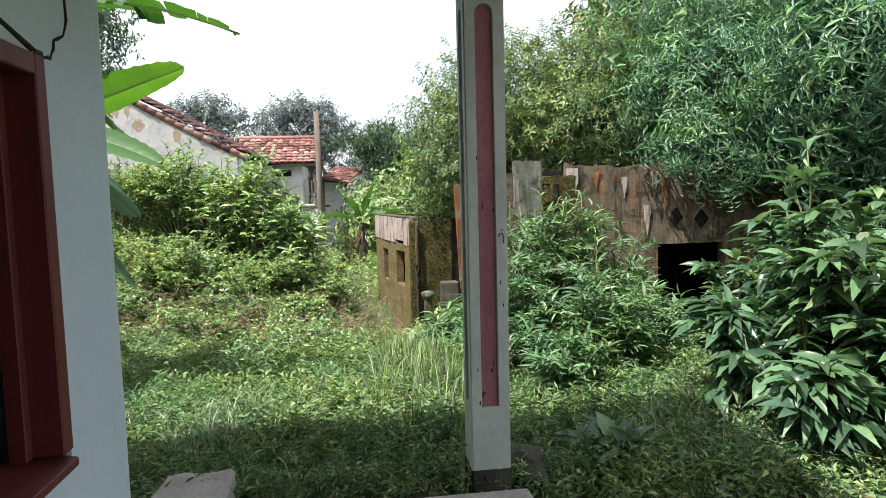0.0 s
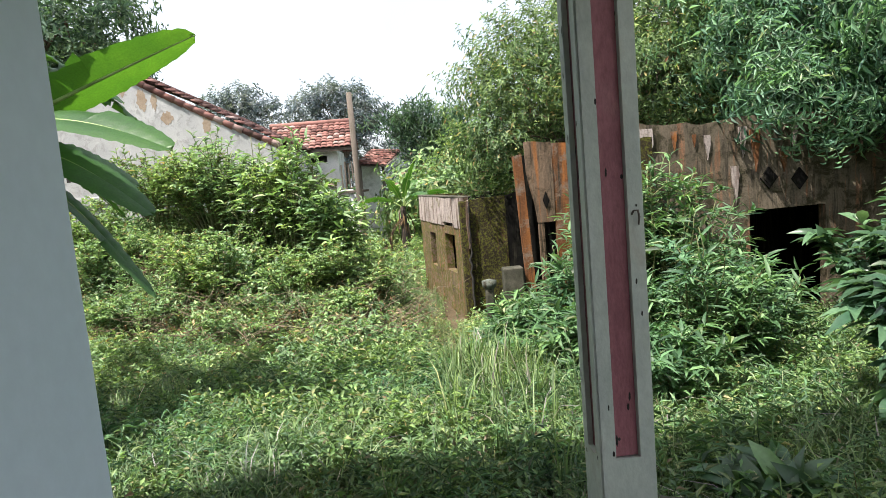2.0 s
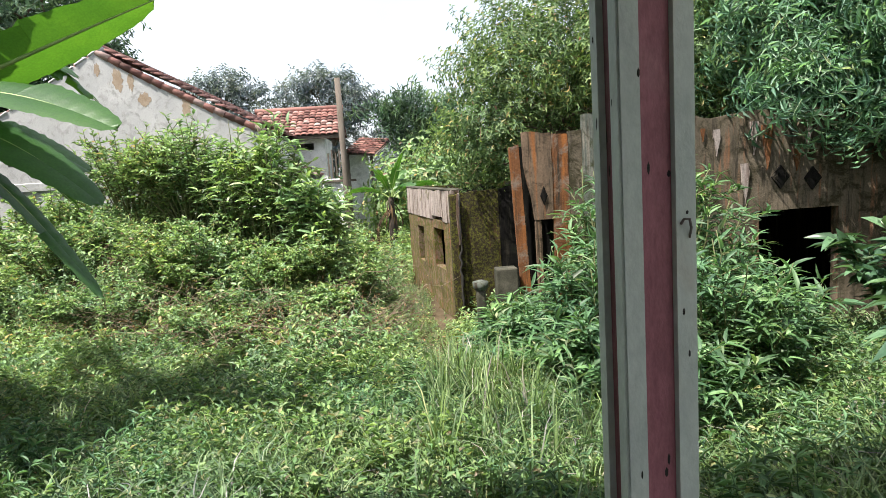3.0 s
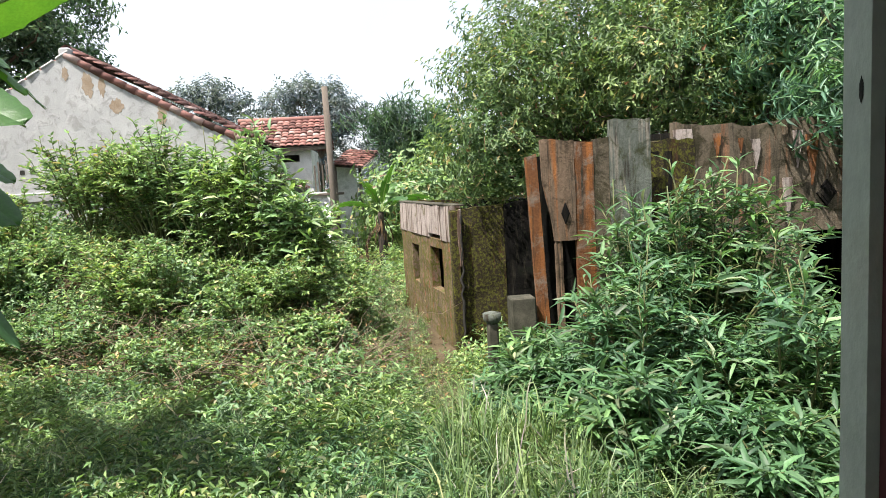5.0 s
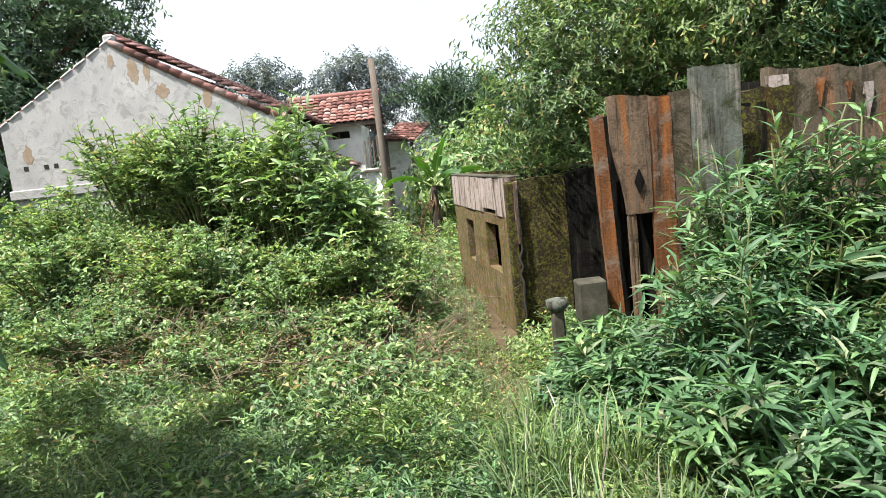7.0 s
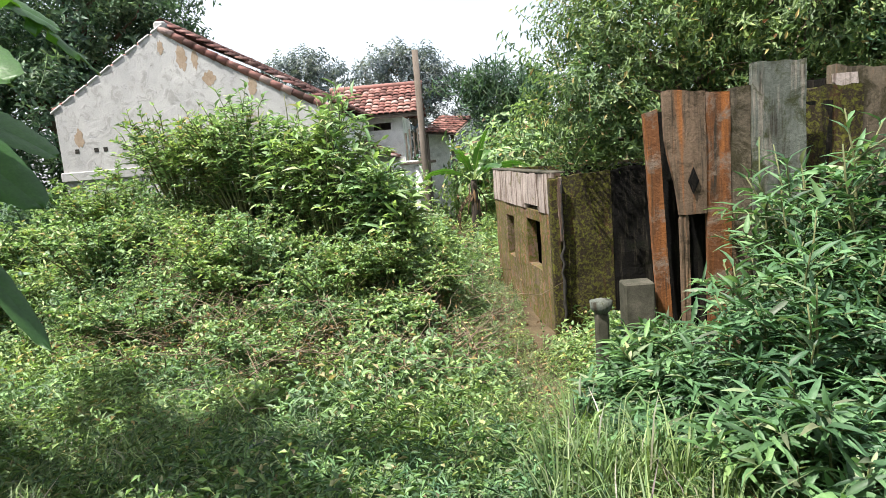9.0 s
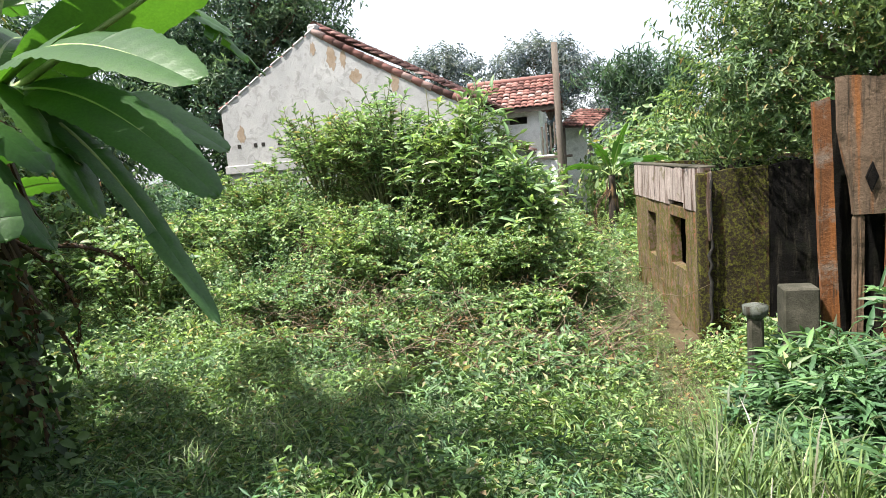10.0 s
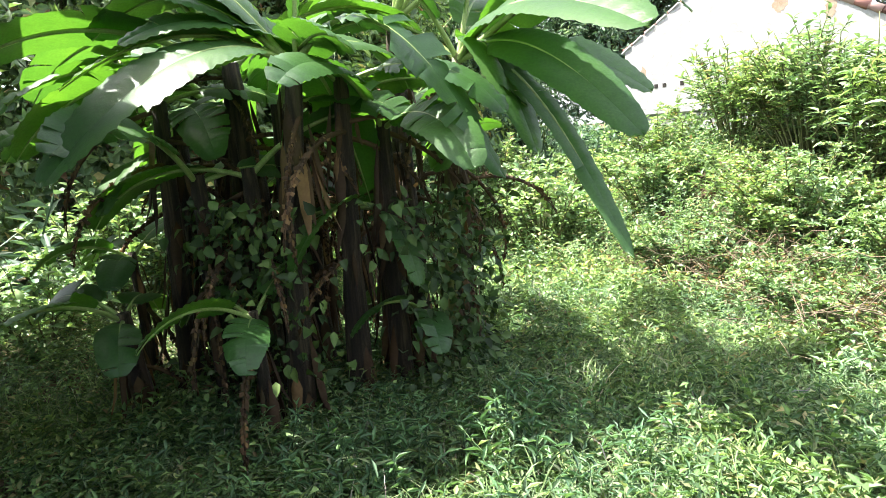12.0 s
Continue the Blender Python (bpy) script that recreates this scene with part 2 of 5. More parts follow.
def leaves(P, D, N, L, W, detail=1, droop=0.25, fold=0.25):
    """Many leaves: base points P, directions D, up-sides N, lengths L, widths W.
    detail 0: two triangles a leaf; 1: eight, folded on the midrib and drooping."""
    P, D, N = np.asarray(P, float), unit(np.asarray(D, float)), np.asarray(N, float)
    S = unit(np.cross(D, N))
    N = np.cross(S, D)
    n = len(P)
    L, W = np.broadcast_to(L, n)[:, None], np.broadcast_to(W, n)[:, None]
    if detail == 0:
        pts = [P, P + D * L * 0.42 + S * W / 2 + N * W * fold, P + D * L - N * L * droop, P + D * L * 0.42 - S * W / 2 + N * W * fold]
        tri = np.array([(0, 1, 2), (0, 2, 3)])
    else:
        m1, m2 = P + D * L * 0.3 + N * L * 0.03, P + D * L * 0.65 - N * L * droop * 0.35
        up = N * W * fold
        pts = [P, m1, m1 + S * W * 0.46 + up, m1 - S * W * 0.46 + up, m2, m2 + S * W * 0.36 + up * 0.8, m2 - S * W * 0.36 + up * 0.8,
               P + D * L * 0.97 - N * L * droop]
        tri = np.array([(0, 2, 1), (0, 1, 3), (1, 2, 5), (1, 5, 4), (1, 4, 6), (1, 6, 3), (4, 5, 7), (4, 7, 6)])
    v = np.stack(pts, axis=1)
    k = v.shape[1]
    t = tri[None] + (np.arange(n) * k)[:, None, None]
    return v.reshape(-1, 3), t.reshape(-1, 3)


def scatter(templates, P, scale, rng, tilt=0.25, axis=None):
    """Copies of the templates at the points P, turned at random (or with their z along axis), as one mesh."""
    P = np.asarray(P, float)
    n = len(P)
    scale = np.broadcast_to(scale, n)
    which = rng.integers(0, len(templates), n)
    out = []
    for w, (tv, tt) in enumerate(templates):
        idx = np.nonzero(which == w)[0]
        if not len(idx):
            continue
        if axis is None:
            A = np.stack([rng.normal(0, tilt, len(idx)), rng.normal(0, tilt, len(idx)), np.ones(len(idx))], axis=1)
        else:
            A = axis[idx]
        A = unit(A)
        ang = rng.uniform(0, 2 * math.pi, len(idx))
        X = np.stack([np.cos(ang), np.sin(ang), np.zeros(len(idx))], axis=1) + 0.01
        Y = unit(np.cross(A, X))
        X = np.cross(Y, A)
        M = np.stack([X, Y, A], axis=2) * scale[idx][:, None, None]
        v = np.einsum("nij,kj->nki", M, tv) + P[idx][:, None, :]
        t = tt[None] + (np.arange(len(idx)) * len(tv))[:, None, None]
        out.append((v.reshape(-1, 3), t.reshape(-1, 3)))
    return join(out)


def sprig(rng, height=0.3, n=9, L=0.07, W=0.035, detail=0, rise=0.5, stem=True, droop=0.3, lean=0.3):
    """A short stem with leaves round it, as a template."""
    k = 5
    z = np.linspace(0, height, k)
    bend = rng.normal(0, lean, 2)
    pts = np.stack([bend[0] * z * z / height, bend[1] * z * z / height, z], axis=1)
    s = np.linspace(0.25, 1.0, n)
    base = np.stack([np.interp(s * height, z, pts[:, i]) for i in range(3)], axis=1)
    ang = np.arange(n) * 2.4 + rng.uniform(0, 6)
    D = np.stack([np.cos(ang), np.sin(ang), rise * (0.3 + s) + rng.normal(0, 0.15, n)], axis=1)
    N = np.stack([rng.normal(0, 0.25, n), rng.normal(0, 0.25, n), np.ones(n)], axis=1)
    vt = leaves(base, D, N, L * (0.7 + 0.5 * rng.random(n)), W * (0.7 + 0.5 * rng.random(n)), detail, droop)
    if stem:
        return join([vt, tube(pts, np.linspace(0.006, 0.002, k) * (height / 0.3) ** 0.5, 3)])
    return vt


def tuft(rng, n=9, height=0.5, width=0.012, spread=0.35):
    """A tuft of grass blades, each of three bent segments."""
    vs, ts = [], []
    for i in range(n):
        a = rng.uniform(0, 2 * math.pi)
        d = np.array([math.cos(a), math.sin(a), 0])
        s = np.array([-d[1], d[0], 0])
        h, lean = height * rng.uniform(0.6, 1.1), spread * rng.uniform(0.3, 1.3)
        b = d * rng.uniform(0, 0.04) * height * 2 + s * rng.normal(0, 0.02)
        row = []
        for f in (0, 0.45, 0.8):
            c = b + d * h * lean * f ** 1.8 + np.array([0, 0, h * (f - 0.22 * lean * f * f * 2)])
            w = width * (1 - 0.5 * f)
            row += [c - s * w, c + s * w]
        tip = b + d * h * lean * 1.35 + np.array([0, 0, h * (1 - 0.6 * lean)])
        vs.append(np.array(row + [tip]))
        ts.append(np.array([(0, 1, 3), (0, 3, 2), (2, 3, 5), (2, 5, 4), (4, 5, 6)]) + i * 7)
    return np.concatenate(vs), np.concatenate(ts)


def smooth01(a, b, x):
    t = np.clip((x - a) / (b - a), 0, 1)
    return t * t * (3 - 2 * t)


def lumps(x, y, seed=0.0):
    """Cheap smooth unevenness."""
    return (np.sin(x * 1.9 + 1.3 * np.sin(y * 1.1 + seed)) * np.cos(y * 1.7 + seed * 2 + 0.9 * np.sin(x * 1.3)) * 0.6
            + 0.4 * np.sin(x * 4.3 + seed + np.sin(y * 3.1)) * np.cos(y * 4.7 - seed + np.sin(x * 2.7)))


def trail_x(y):
    """The line of the footpath."""
    return np.interp(y, [4, 6, 9, 11.6, 15, 17, 22], [-0.1, 0.1, 0.5, 0.46, 0.22, 0.05, -0.5])


def ground_z(x, y):
    x, y = np.asarray(x, float), np.asarray(y, float)
    z = -0.12 - 0.6 * smooth01(5.0, 11.0, y) * smooth01(-5.5, -0.3, x) - 0.25 * smooth01(5.0, 11.0, y) * (1 - smooth01(-5.5, -0.3, x))
    z = z + 1.75 * np.exp(-((x + 3.9) / 2.6) ** 2 - ((y - 13.2) / 2.2) ** 2)
    z = z + 0.55 * np.exp(-((x + 1.6) / 1.2) ** 2 - ((y - 10.8) / 1.6) ** 2)
    z = z + 0.06 * lumps(x, y, 0.7) * smooth01(3.7, 4.6, y)
    tr = np.exp(-((x - trail_x(y)) / 0.3) ** 2) * smooth01(6, 8, y)
    return z - 0.05 * tr



# ---------------------------------------------------------------- building materials
mat_paint = plain("pale_wall_paint", [(0.3, (0.48, 0.555, 0.60)), (0.7, (0.54, 0.61, 0.65))], 1.1, 0.75, bump_strength=0.1, grain=0.08)
mat_pillar = plain("grey_green_paint", [(0.3, (0.40, 0.43, 0.38)), (0.6, (0.50, 0.53, 0.46)), (0.8, (0.44, 0.40, 0.32))], 3.0, 0.7, (1, 1, 0.6), 0.3, grain=0.25)
mat_pink = plain("faded_maroon_paint", [(0.3, (0.25, 0.085, 0.10)), (0.6, (0.33, 0.125, 0.14)), (0.8, (0.36, 0.17, 0.17))], 5.0, 0.7, (1, 1, 0.4), 0.3)
mat_maroon = plain("dark_maroon_paint", [(0.3, (0.10, 0.025, 0.03)), (0.7, (0.17, 0.05, 0.055))], 5.0, 0.7, (1, 1, 0.4), 0.3)
mat_redwood = plain("red_painted_wood", [(0.3, (0.085, 0.010, 0.009)), (0.7, (0.15, 0.022, 0.018))], 4.0, 0.6, (6, 6, 0.8), 0.25)
mat_crack = plain("crack_shadowed_mortar", [(0.3, (0.02, 0.02, 0.018)), (0.7, (0.05, 0.045, 0.04))], 20, 0.95)
mat_floor = plain("worn_cement", [(0.3, (0.22, 0.20, 0.18)), (0.7, (0.40, 0.35, 0.31))], 2.5, 0.85, bump_strength=0.4)
mat_soffit = plain("grey_soffit", [(0.3, (0.35, 0.36, 0.34)), (0.7, (0.48, 0.48, 0.45))], 2.5, 0.85)
# dark colour that carries the shade of closed rooms and doorways
mat_room_gloom = plain("gloom_coloured_inside", [(0.3, (0.05, 0.045, 0.04)), (0.7, (0.11, 0.10, 0.09))], 2.5, 0.9)
mat_mosswall = stained_plaster("mossy_wall", (0.028, 0.021, 0.014), (0.06, 0.03, 0.016), (0.085, 0.085, 0.016), 0.55, 0.3, 0.55, 24.0)
mat_pathwall = stained_plaster("rusty_mossy_wall", (0.17, 0.12, 0.09), (0.23, 0.095, 0.055), (0.085, 0.085, 0.018), 0.62, 0.4, 0.6, 15.0)
mat_bandwall = stained_plaster("streaked_pale_band", (0.34, 0.29, 0.265), (0.10, 0.065, 0.05), (0.10, 0.09, 0.03), 0.25, 0.5, 0.55, 5.0)
# soot on the outbuilding's front; indoors and in holes, shade put in as near-black
mat_soot_gloom = stained_plaster("sooty_gloomy_wall", (0.005, 0.0045, 0.004), (0.010, 0.008, 0.006), (0.006, 0.007, 0.004), 0.4, 0.3, 0.6)
mat_ruin = stained_plaster("stained_ruin_wall", (0.12, 0.098, 0.071), (0.22, 0.11, 0.062), (0.040, 0.035, 0.02), 0.5, 0.28, 0.6, 3.5)
mat_slab = stained_plaster("grey_concrete_slab", (0.105, 0.115, 0.098), (0.27, 0.235, 0.195), (0.04, 0.045, 0.02), 0.45, 0.34, 0.6, 4.0)
mat_rustboard = stained_plaster("rust_stained_board", (0.145, 0.062, 0.027), (0.25, 0.095, 0.030), (0.17, 0.13, 0.10), 0.42, 0.4, 0.6, 4.0)
mat_tanboard = stained_plaster("tan_stained_board", (0.15, 0.105, 0.072), (0.23, 0.095, 0.035), (0.05, 0.036, 0.022), 0.38, 0.36, 0.6, 5.0)
mat_concrete = plain("mossy_concrete", [(0.3, (0.028, 0.03, 0.02)), (0.55, (0.07, 0.065, 0.05)), (0.8, (0.13, 0.12, 0.095))], 6, 0.92, bump_strength=0.5)


def flaking_whitewash():
    """Grey-white limewash that has come off in flakes, with brown damp and black mould."""
    m, n, l, b = material("weathered_white_wall", 0.9)
    v = coords(n, l)
    col = ramp(n, l, noise_tex(n, l, v, 1.1, 5, 0.6), [(0.3, (0.33, 0.33, 0.33)), (0.6, (0.43, 0.425, 0.42)), (0.8, (0.50, 0.495, 0.485))])
    flake = noise_tex(n, l, coords(n, l, (1, 1, 0.8)), 4.6, 9, 0.68, 0.9)
    col = mix(n, l, ramp(n, l, flake, [(0.52, (0, 0, 0)), (0.57, (0.6, 0.6, 0.6)), (0.66, (0.9, 0.9, 0.9))]), col, (0.29, 0.285, 0.275))
    damp = noise_tex(n, l, coords(n, l, (1, 1, 0.55)), 1.7, 8, 0.7, 0.5)
    col = mix(n, l, ramp(n, l, damp, [(0.60, (0, 0, 0)), (0.72, (0.45, 0.45, 0.45))]), col, (0.30, 0.24, 0.19))
    mould = noise_tex(n, l, v, 7.5, 10, 0.75, 1.2)
    col = mix(n, l, ramp(n, l, mould, [(0.63, (0, 0, 0)), (0.69, (0.85, 0.85, 0.85))]), col, (0.11, 0.105, 0.10))
    fine = noise_tex(n, l, v, 38, 5, 0.7)
    col = mix(n, l, 0.5, col, mix(n, l, 1.0, col, ramp(n, l, fine, [(0.3, (0.7, 0.7, 0.7)), (0.7, (1.2, 1.2, 1.2))]), "MULTIPLY"))
    l.new(col, b.inputs["Base Color"])
    bump(n, l, b, flake, 0.6, 0.03)
    return m


mat_gable = flaking_whitewash()
mat_white = plain("dirty_whitewash", [(0.3, (0.45, 0.45, 0.44)), (0.5, (0.74, 0.74, 0.73)), (0.75, (0.82, 0.82, 0.81))], 2.6, 0.85)
mat_pole = plain("weathered_pole", [(0.3, (0.085, 0.07, 0.055)), (0.7, (0.16, 0.135, 0.115))], 5, 0.9, (1, 1, 0.2))

mat_scar = plain("bare_brown_render", [(0.3, (0.247, 0.180, 0.123)), (0.7, (0.361, 0.294, 0.228))], 4, 0.92)


def tile_material():
    m, n, l, b = material("clay_roof_tile", 0.85)
    geo = n.new("ShaderNodeNewGeometry")
    oi = n.new("ShaderNodeObjectInfo")
    sm = n.new("ShaderNodeMath")
    sm.operation = "ADD"
    l.new(geo.outputs["Random Per Island"], sm.inputs[0])
    l.new(oi.outputs["Random"], sm.inputs[1])
    fr = n.new("ShaderNodeMath")
    fr.operation = "FRACT"
    l.new(sm.outputs[0], fr.inputs[0])
    col = ramp(n, l, fr.outputs[0], [(0.0, (0.085, 0.040, 0.034)), (0.45, (0.20, 0.085, 0.07)), (0.8, (0.31, 0.15, 0.125)), (1.0, (0.38, 0.28, 0.25))])
    f = noise_tex(n, l, coords(n, l), 3.0, 6)
    col = mix(n, l, ramp(n, l, f, [(0.5, (0, 0, 0)), (0.75, (0.8, 0.8, 0.8))]), col, (0.12, 0.08, 0.06))
    l.new(col, b.inputs["Base Color"])
    bump(n, l, b, noise_tex(n, l, coords(n, l), 40, 4), 0.4)
    return m


mat_tile = tile_material()

# ---------------------------------------------------------------- ground
def make_ground():
    xs = np.concatenate([[-900, -300, -120, -60, -35], np.arange(-22, 16.01, 0.25), [22, 35, 60, 120, 300, 900]])
    ys = np.concatenate([[-900, -300, -120, -50, -25], np.arange(-12, 34.01, 0.25), [40, 50, 70, 120, 300, 900]])
    X, Y = np.meshgrid(xs, ys)
    Z = ground_z(X, Y)
    v = np.stack([X.ravel(), Y.ravel(), Z.ravel()], axis=1)
    nx = len(xs)
    i, k = np.meshgrid(np.arange(nx - 1), np.arange(len(ys) - 1))
    p = (k * nx + i).ravel()
    t = np.concatenate([np.stack([p, p + 1, p + nx + 1], 1), np.stack([p, p + nx + 1, p + nx], 1)])
    ob = np_part("ground", (v, t), mat_soil, None, "", True)
    tagged(ob, "brown soil under weeds with a worn footpath", "ground", kind="structure")


make_ground()

# ---------------------------------------------------------------- the veranda that the walk starts on
FLOOR_Z = 0.22
bm = box_bm(-1.14, 0.84, -5.0, 3.10, -0.6, FLOOR_Z, 0.015)
tagged(part("veranda_floor", bm, mat_floor), "worn grey-pink cement veranda floor", "floor", kind="structure")

bm = box_bm(-1.14, 0.84, 3.103, 3.60, -0.6, 0.03, 0.02)
tagged(part("veranda_step", bm, mat_concrete), "low mossy concrete step at the veranda's edge", "step", kind="structure")

# side wall with its window opening; built in x-z, then turned so that its front looks to +x
WALL = Matrix.Translation((-1.15, 0, 0)) @ pose(0, 0, 0, 0, 0, 90)
bm = rough_wall(-5.0, 3.15, -0.6, 3.1, 0.16, [(1.27, 2.58, 0.73, 2.31)], 0.25, 0, 0.004, 3)
wall = part("wall_west", bm, mat_paint)
wall.matrix_world = WALL
tagged(wall, "pale grey-white painted house wall with a crack", "wall", kind="structure")
# rooms behind it, closed; their gloom is put into a dark colour
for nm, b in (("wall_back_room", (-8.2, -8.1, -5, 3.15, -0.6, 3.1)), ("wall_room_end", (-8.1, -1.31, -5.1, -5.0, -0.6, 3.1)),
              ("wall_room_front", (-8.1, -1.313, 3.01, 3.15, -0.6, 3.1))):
    tagged(part(nm, box_bm(*b), mat_paint if nm == "wall_room_front" else mat_room_gloom), "plain plastered wall of the house", "wall", kind="structure")
tagged(part("wall_south", box_bm(-1.3, 0.86, -5.1, -5.0, -0.6, 3.1), mat_paint), "pale painted wall closing the veranda", "wall", kind="structure")
tagged(part("wall_east", box_bm(0.74, 0.86, -5.0, -1.6, 0.22, 3.1), mat_paint), "pale painted wall beside the veranda", "wall", kind="structure")
tagged(part("ceiling", box_bm(-8.2, 1.25, -5.1, 3.80, 3.1, 3.22), mat_soffit), "grey veranda ceiling", "ceiling", kind="structure")
tagged(part("room_floor", box_bm(-8.1, -1.313, -5.0, 3.0, -0.6, 0.2), mat_room_gloom), "cement floor of the room, coloured dark for its gloom", "floor", kind="structure")


def make_window():
    """Deep red window frame in the wall, with its sloping sill."""
    w = thing("window_1", pose(-1.15, 0, 0), "dark red painted wooden window frame, open, with a sloping sill", "window", kind="structure")
    part("jamb", box_bm(-0.17, 0.012, 2.50, 2.577, 0.80, 2.31, 0.006), mat_redwood, w)
    part("jamb", box_bm(-0.17, 0.012, 1.273, 1.35, 0.80, 2.31, 0.006), mat_redwood, w)
    part("window_head", box_bm(-0.17, 0.012, 1.35, 2.50, 2.23, 2.308, 0.006), mat_redwood, w)
    part("casement_stop", box_bm(-0.165, -0.10, 2.455, 2.50, 0.80, 2.23, 0.004), mat_redwood, w)
    bm = bmesh.new()
    box_bm(-0.20, 0.03, 1.28, 2.575, 0.732, 0.80, 0.006, bm)
    for v in bm.verts:
        if v.co.z > 0.77 and v.co.x > -0.1:
            v.co.z -= 0.03
    part("window_sill", bm, mat_redwood, w)


make_window()


def make_crack():
    """The crack that climbs from the window's corner, a thin rough groove."""
    rng = np.random.default_rng(5)
    p = [(2.50, 2.33), (2.54, 2.31), (2.62, 2.31), (2.66, 2.33), (2.68, 2.40), (2.77, 2.43), (2.80, 2.50), (2.81, 2.70), (2.83, 3.09)]
    pts = []
    for (y0, z0), (y1, z1) in zip(p[:-1], p[1:]):
        for f in (0, 0.5):
            pts.append((-1.147, y0 + (y1 - y0) * f + rng.normal(0, 0.005), z0 + (z1 - z0) * f + rng.normal(0, 0.005)))
    pts.append((-1.147, *p[-1]))
    ob = np_part("crack", tube(pts, rng.uniform(0.003, 0.009, len(pts)), 5), mat_crack)
    tagged(ob, "dark jagged crack in the painted wall", "wall crack", kind="structure")
    q = [(-1.147, 2.50, 2.32), (-1.147, 2.3, 2.37), (-1.147, 2.05, 2.43), (-1.147, 1.8, 2.44), (-1.147, 1.4, 2.5)]
    ob = np_part("crack", tube(q, [0.012, 0.008, 0.01, 0.006, 0.003], 5), mat_crack)
    tagged(ob, "dark crack above the window head", "wall crack", kind="structure")
    bm = box_bm(-1.16, -1.142, 2.52, 2.585, 2.12, 2.33, 0.006)
    tagged(part("broken_plaster", bm, mat_concrete), "broken plaster patch at the window's corner", "wall crack", kind="structure")
    bm = box_bm(-1.13, -0.72, 3.18, 3.60, 0.05, 0.235, 0.02)
    bmesh.ops.subdivide_edges(bm, edges=bm.edges, cuts=3, use_grid_fill=True)
    for v in bm.verts:
        v.co += Vector((noise.noise(v.co * 8), noise.noise(v.co * 8 + Vector((3, 0, 0))), 0.25 * noise.noise(v.co * 9))) * 0.05
    tagged(part("broken_slab", bm, mat_floor), "broken pinkish cement slab at the veranda's edge", "slab", kind="structure")


make_crack()


def make_pillar():
    """Square post with a long round-topped sunk panel on each face, painted faded maroon."""
    w = 0.222
    p = thing("pillar", pose(0.697, 3.455, FLOOR_Z), "grey-green veranda pillar with faded maroon sunk panels", "pillar", kind="structure")
    bm = bmesh.new()
    h = w / 2
    hw, deep, zb, zt = 0.049, 0.024, 0.36, 2.50
    # each face: a grid of strips round the panel, panel pushed in
    for k in range(4):
        m = pose(0, 0, 0, 0, 0, 90 * k)
        arc = [(hw * math.cos(a), zt + hw * 0.9 * math.sin(a)) for a in np.linspace(0, math.pi, 9)]
        inner = [(hw, zb)] + arc + [(-hw, zb)]
        outer = [(h, zb)] + [(h * (1 if i < 4 else -1 if i > 4 else 0), zt + (hw + 0.05 if 0 < i < 8 else 0)) for i in range(9)] + [(-h, zb)]
        vi = [bm.verts.new(m @ Vector((x, -h, z))) for x, z in inner]
        vd = [bm.verts.new(m @ Vector((x * 0.93, -h + deep, z - 0.002))) for x, z in inner]
        vo = [bm.verts.new(m @ Vector((x, -h, z))) for x, z in outer]
        n = len(vi)
        for i in range(n - 1):
            for a_, b_ in ((vo, vi), (vi, vd)):
                bm.faces.new((a_[i], a_[i + 1], b_[i + 1], b_[i]))
        bm.faces.new((vi[0], vd[0], vd[-1], vi[-1]))
        b0, b1 = bm.verts.new(m @ Vector((h, -h, 0))), bm.verts.new(m @ Vector((-h, -h, 0)))
        bm.faces.new((b0, vo[0], vi[0], vi[-1], vo[-1], b1))
        t0, t1 = bm.verts.new(m @ Vector((h, -h, 2.88))), bm.verts.new(m @ Vector((-h, -h, 2.88)))
        bm.faces.new((vo[1], t0, t1, vo[-2], *vo[-3:1:-1]))
    bmesh.ops.remove_doubles(bm, verts=bm.verts, dist=0.0005)
    bmesh.ops.dissolve_degenerate(bm, edges=bm.edges, dist=0.0004)
    bmesh.ops.recalc_face_normals(bm, faces=bm.faces)
    ver = [e for e in bm.edges if abs(e.verts[0].co.x - e.verts[1].co.x) < 1e-4 and abs(e.verts[0].co.y - e.verts[1].co.y) < 1e-4
           and abs(abs(e.verts[0].co.x) - h) < 1e-3 and abs(abs(e.verts[0].co.y) - h) < 1e-3]
    bmesh.ops.bevel(bm, geom=ver, offset=0.007, segments=2, affect="EDGES")
    part("shaft", bm, mat_pillar, p)
    for k in range(4):
        m = pose(0, 0, 0, 0, 0, 90 * k)
        bm = bmesh.new()
        pts = [(hw * 0.92, zb + 0.003)] + [(hw * 0.92 * math.cos(a), zt + hw * 0.88 * math.sin(a)) for a in np.linspace(0, math.pi, 11)] + [(-hw * 0.92, zb + 0.003)]
        f = bm.faces.new([bm.verts.new(m @ Vector((x, -h + deep - 0.004, z))) for x, z in pts])
        r = bmesh.ops.extrude_face_region(bm, geom=[f])
        for v in r["geom"]:
            if isinstance(v, bmesh.types.BMVert):
                v.co += m.to_3x3() @ Vector((0, 0.003, 0))
        bmesh.ops.recalc_face_normals(bm, faces=bm.faces)
        part("panel", bm, mat_pink if k != 3 else mat_maroon, p, "faded maroon sunk panel")
    rng = random.Random(3)
    for i in range(26):
        face = rng.choice((0, 0, 3))
        m = pose(0, 0, 0, 0, 0, 90 * face)
        x, z = rng.uniform(-0.085, 0.085), rng.uniform(0.3, 2.3)
        y = -h - 0.0005 if abs(x) > hw else -h + deep - 0.0045
        bm = bmesh.new()
        r0 = rng.uniform(0.003, 0.008)
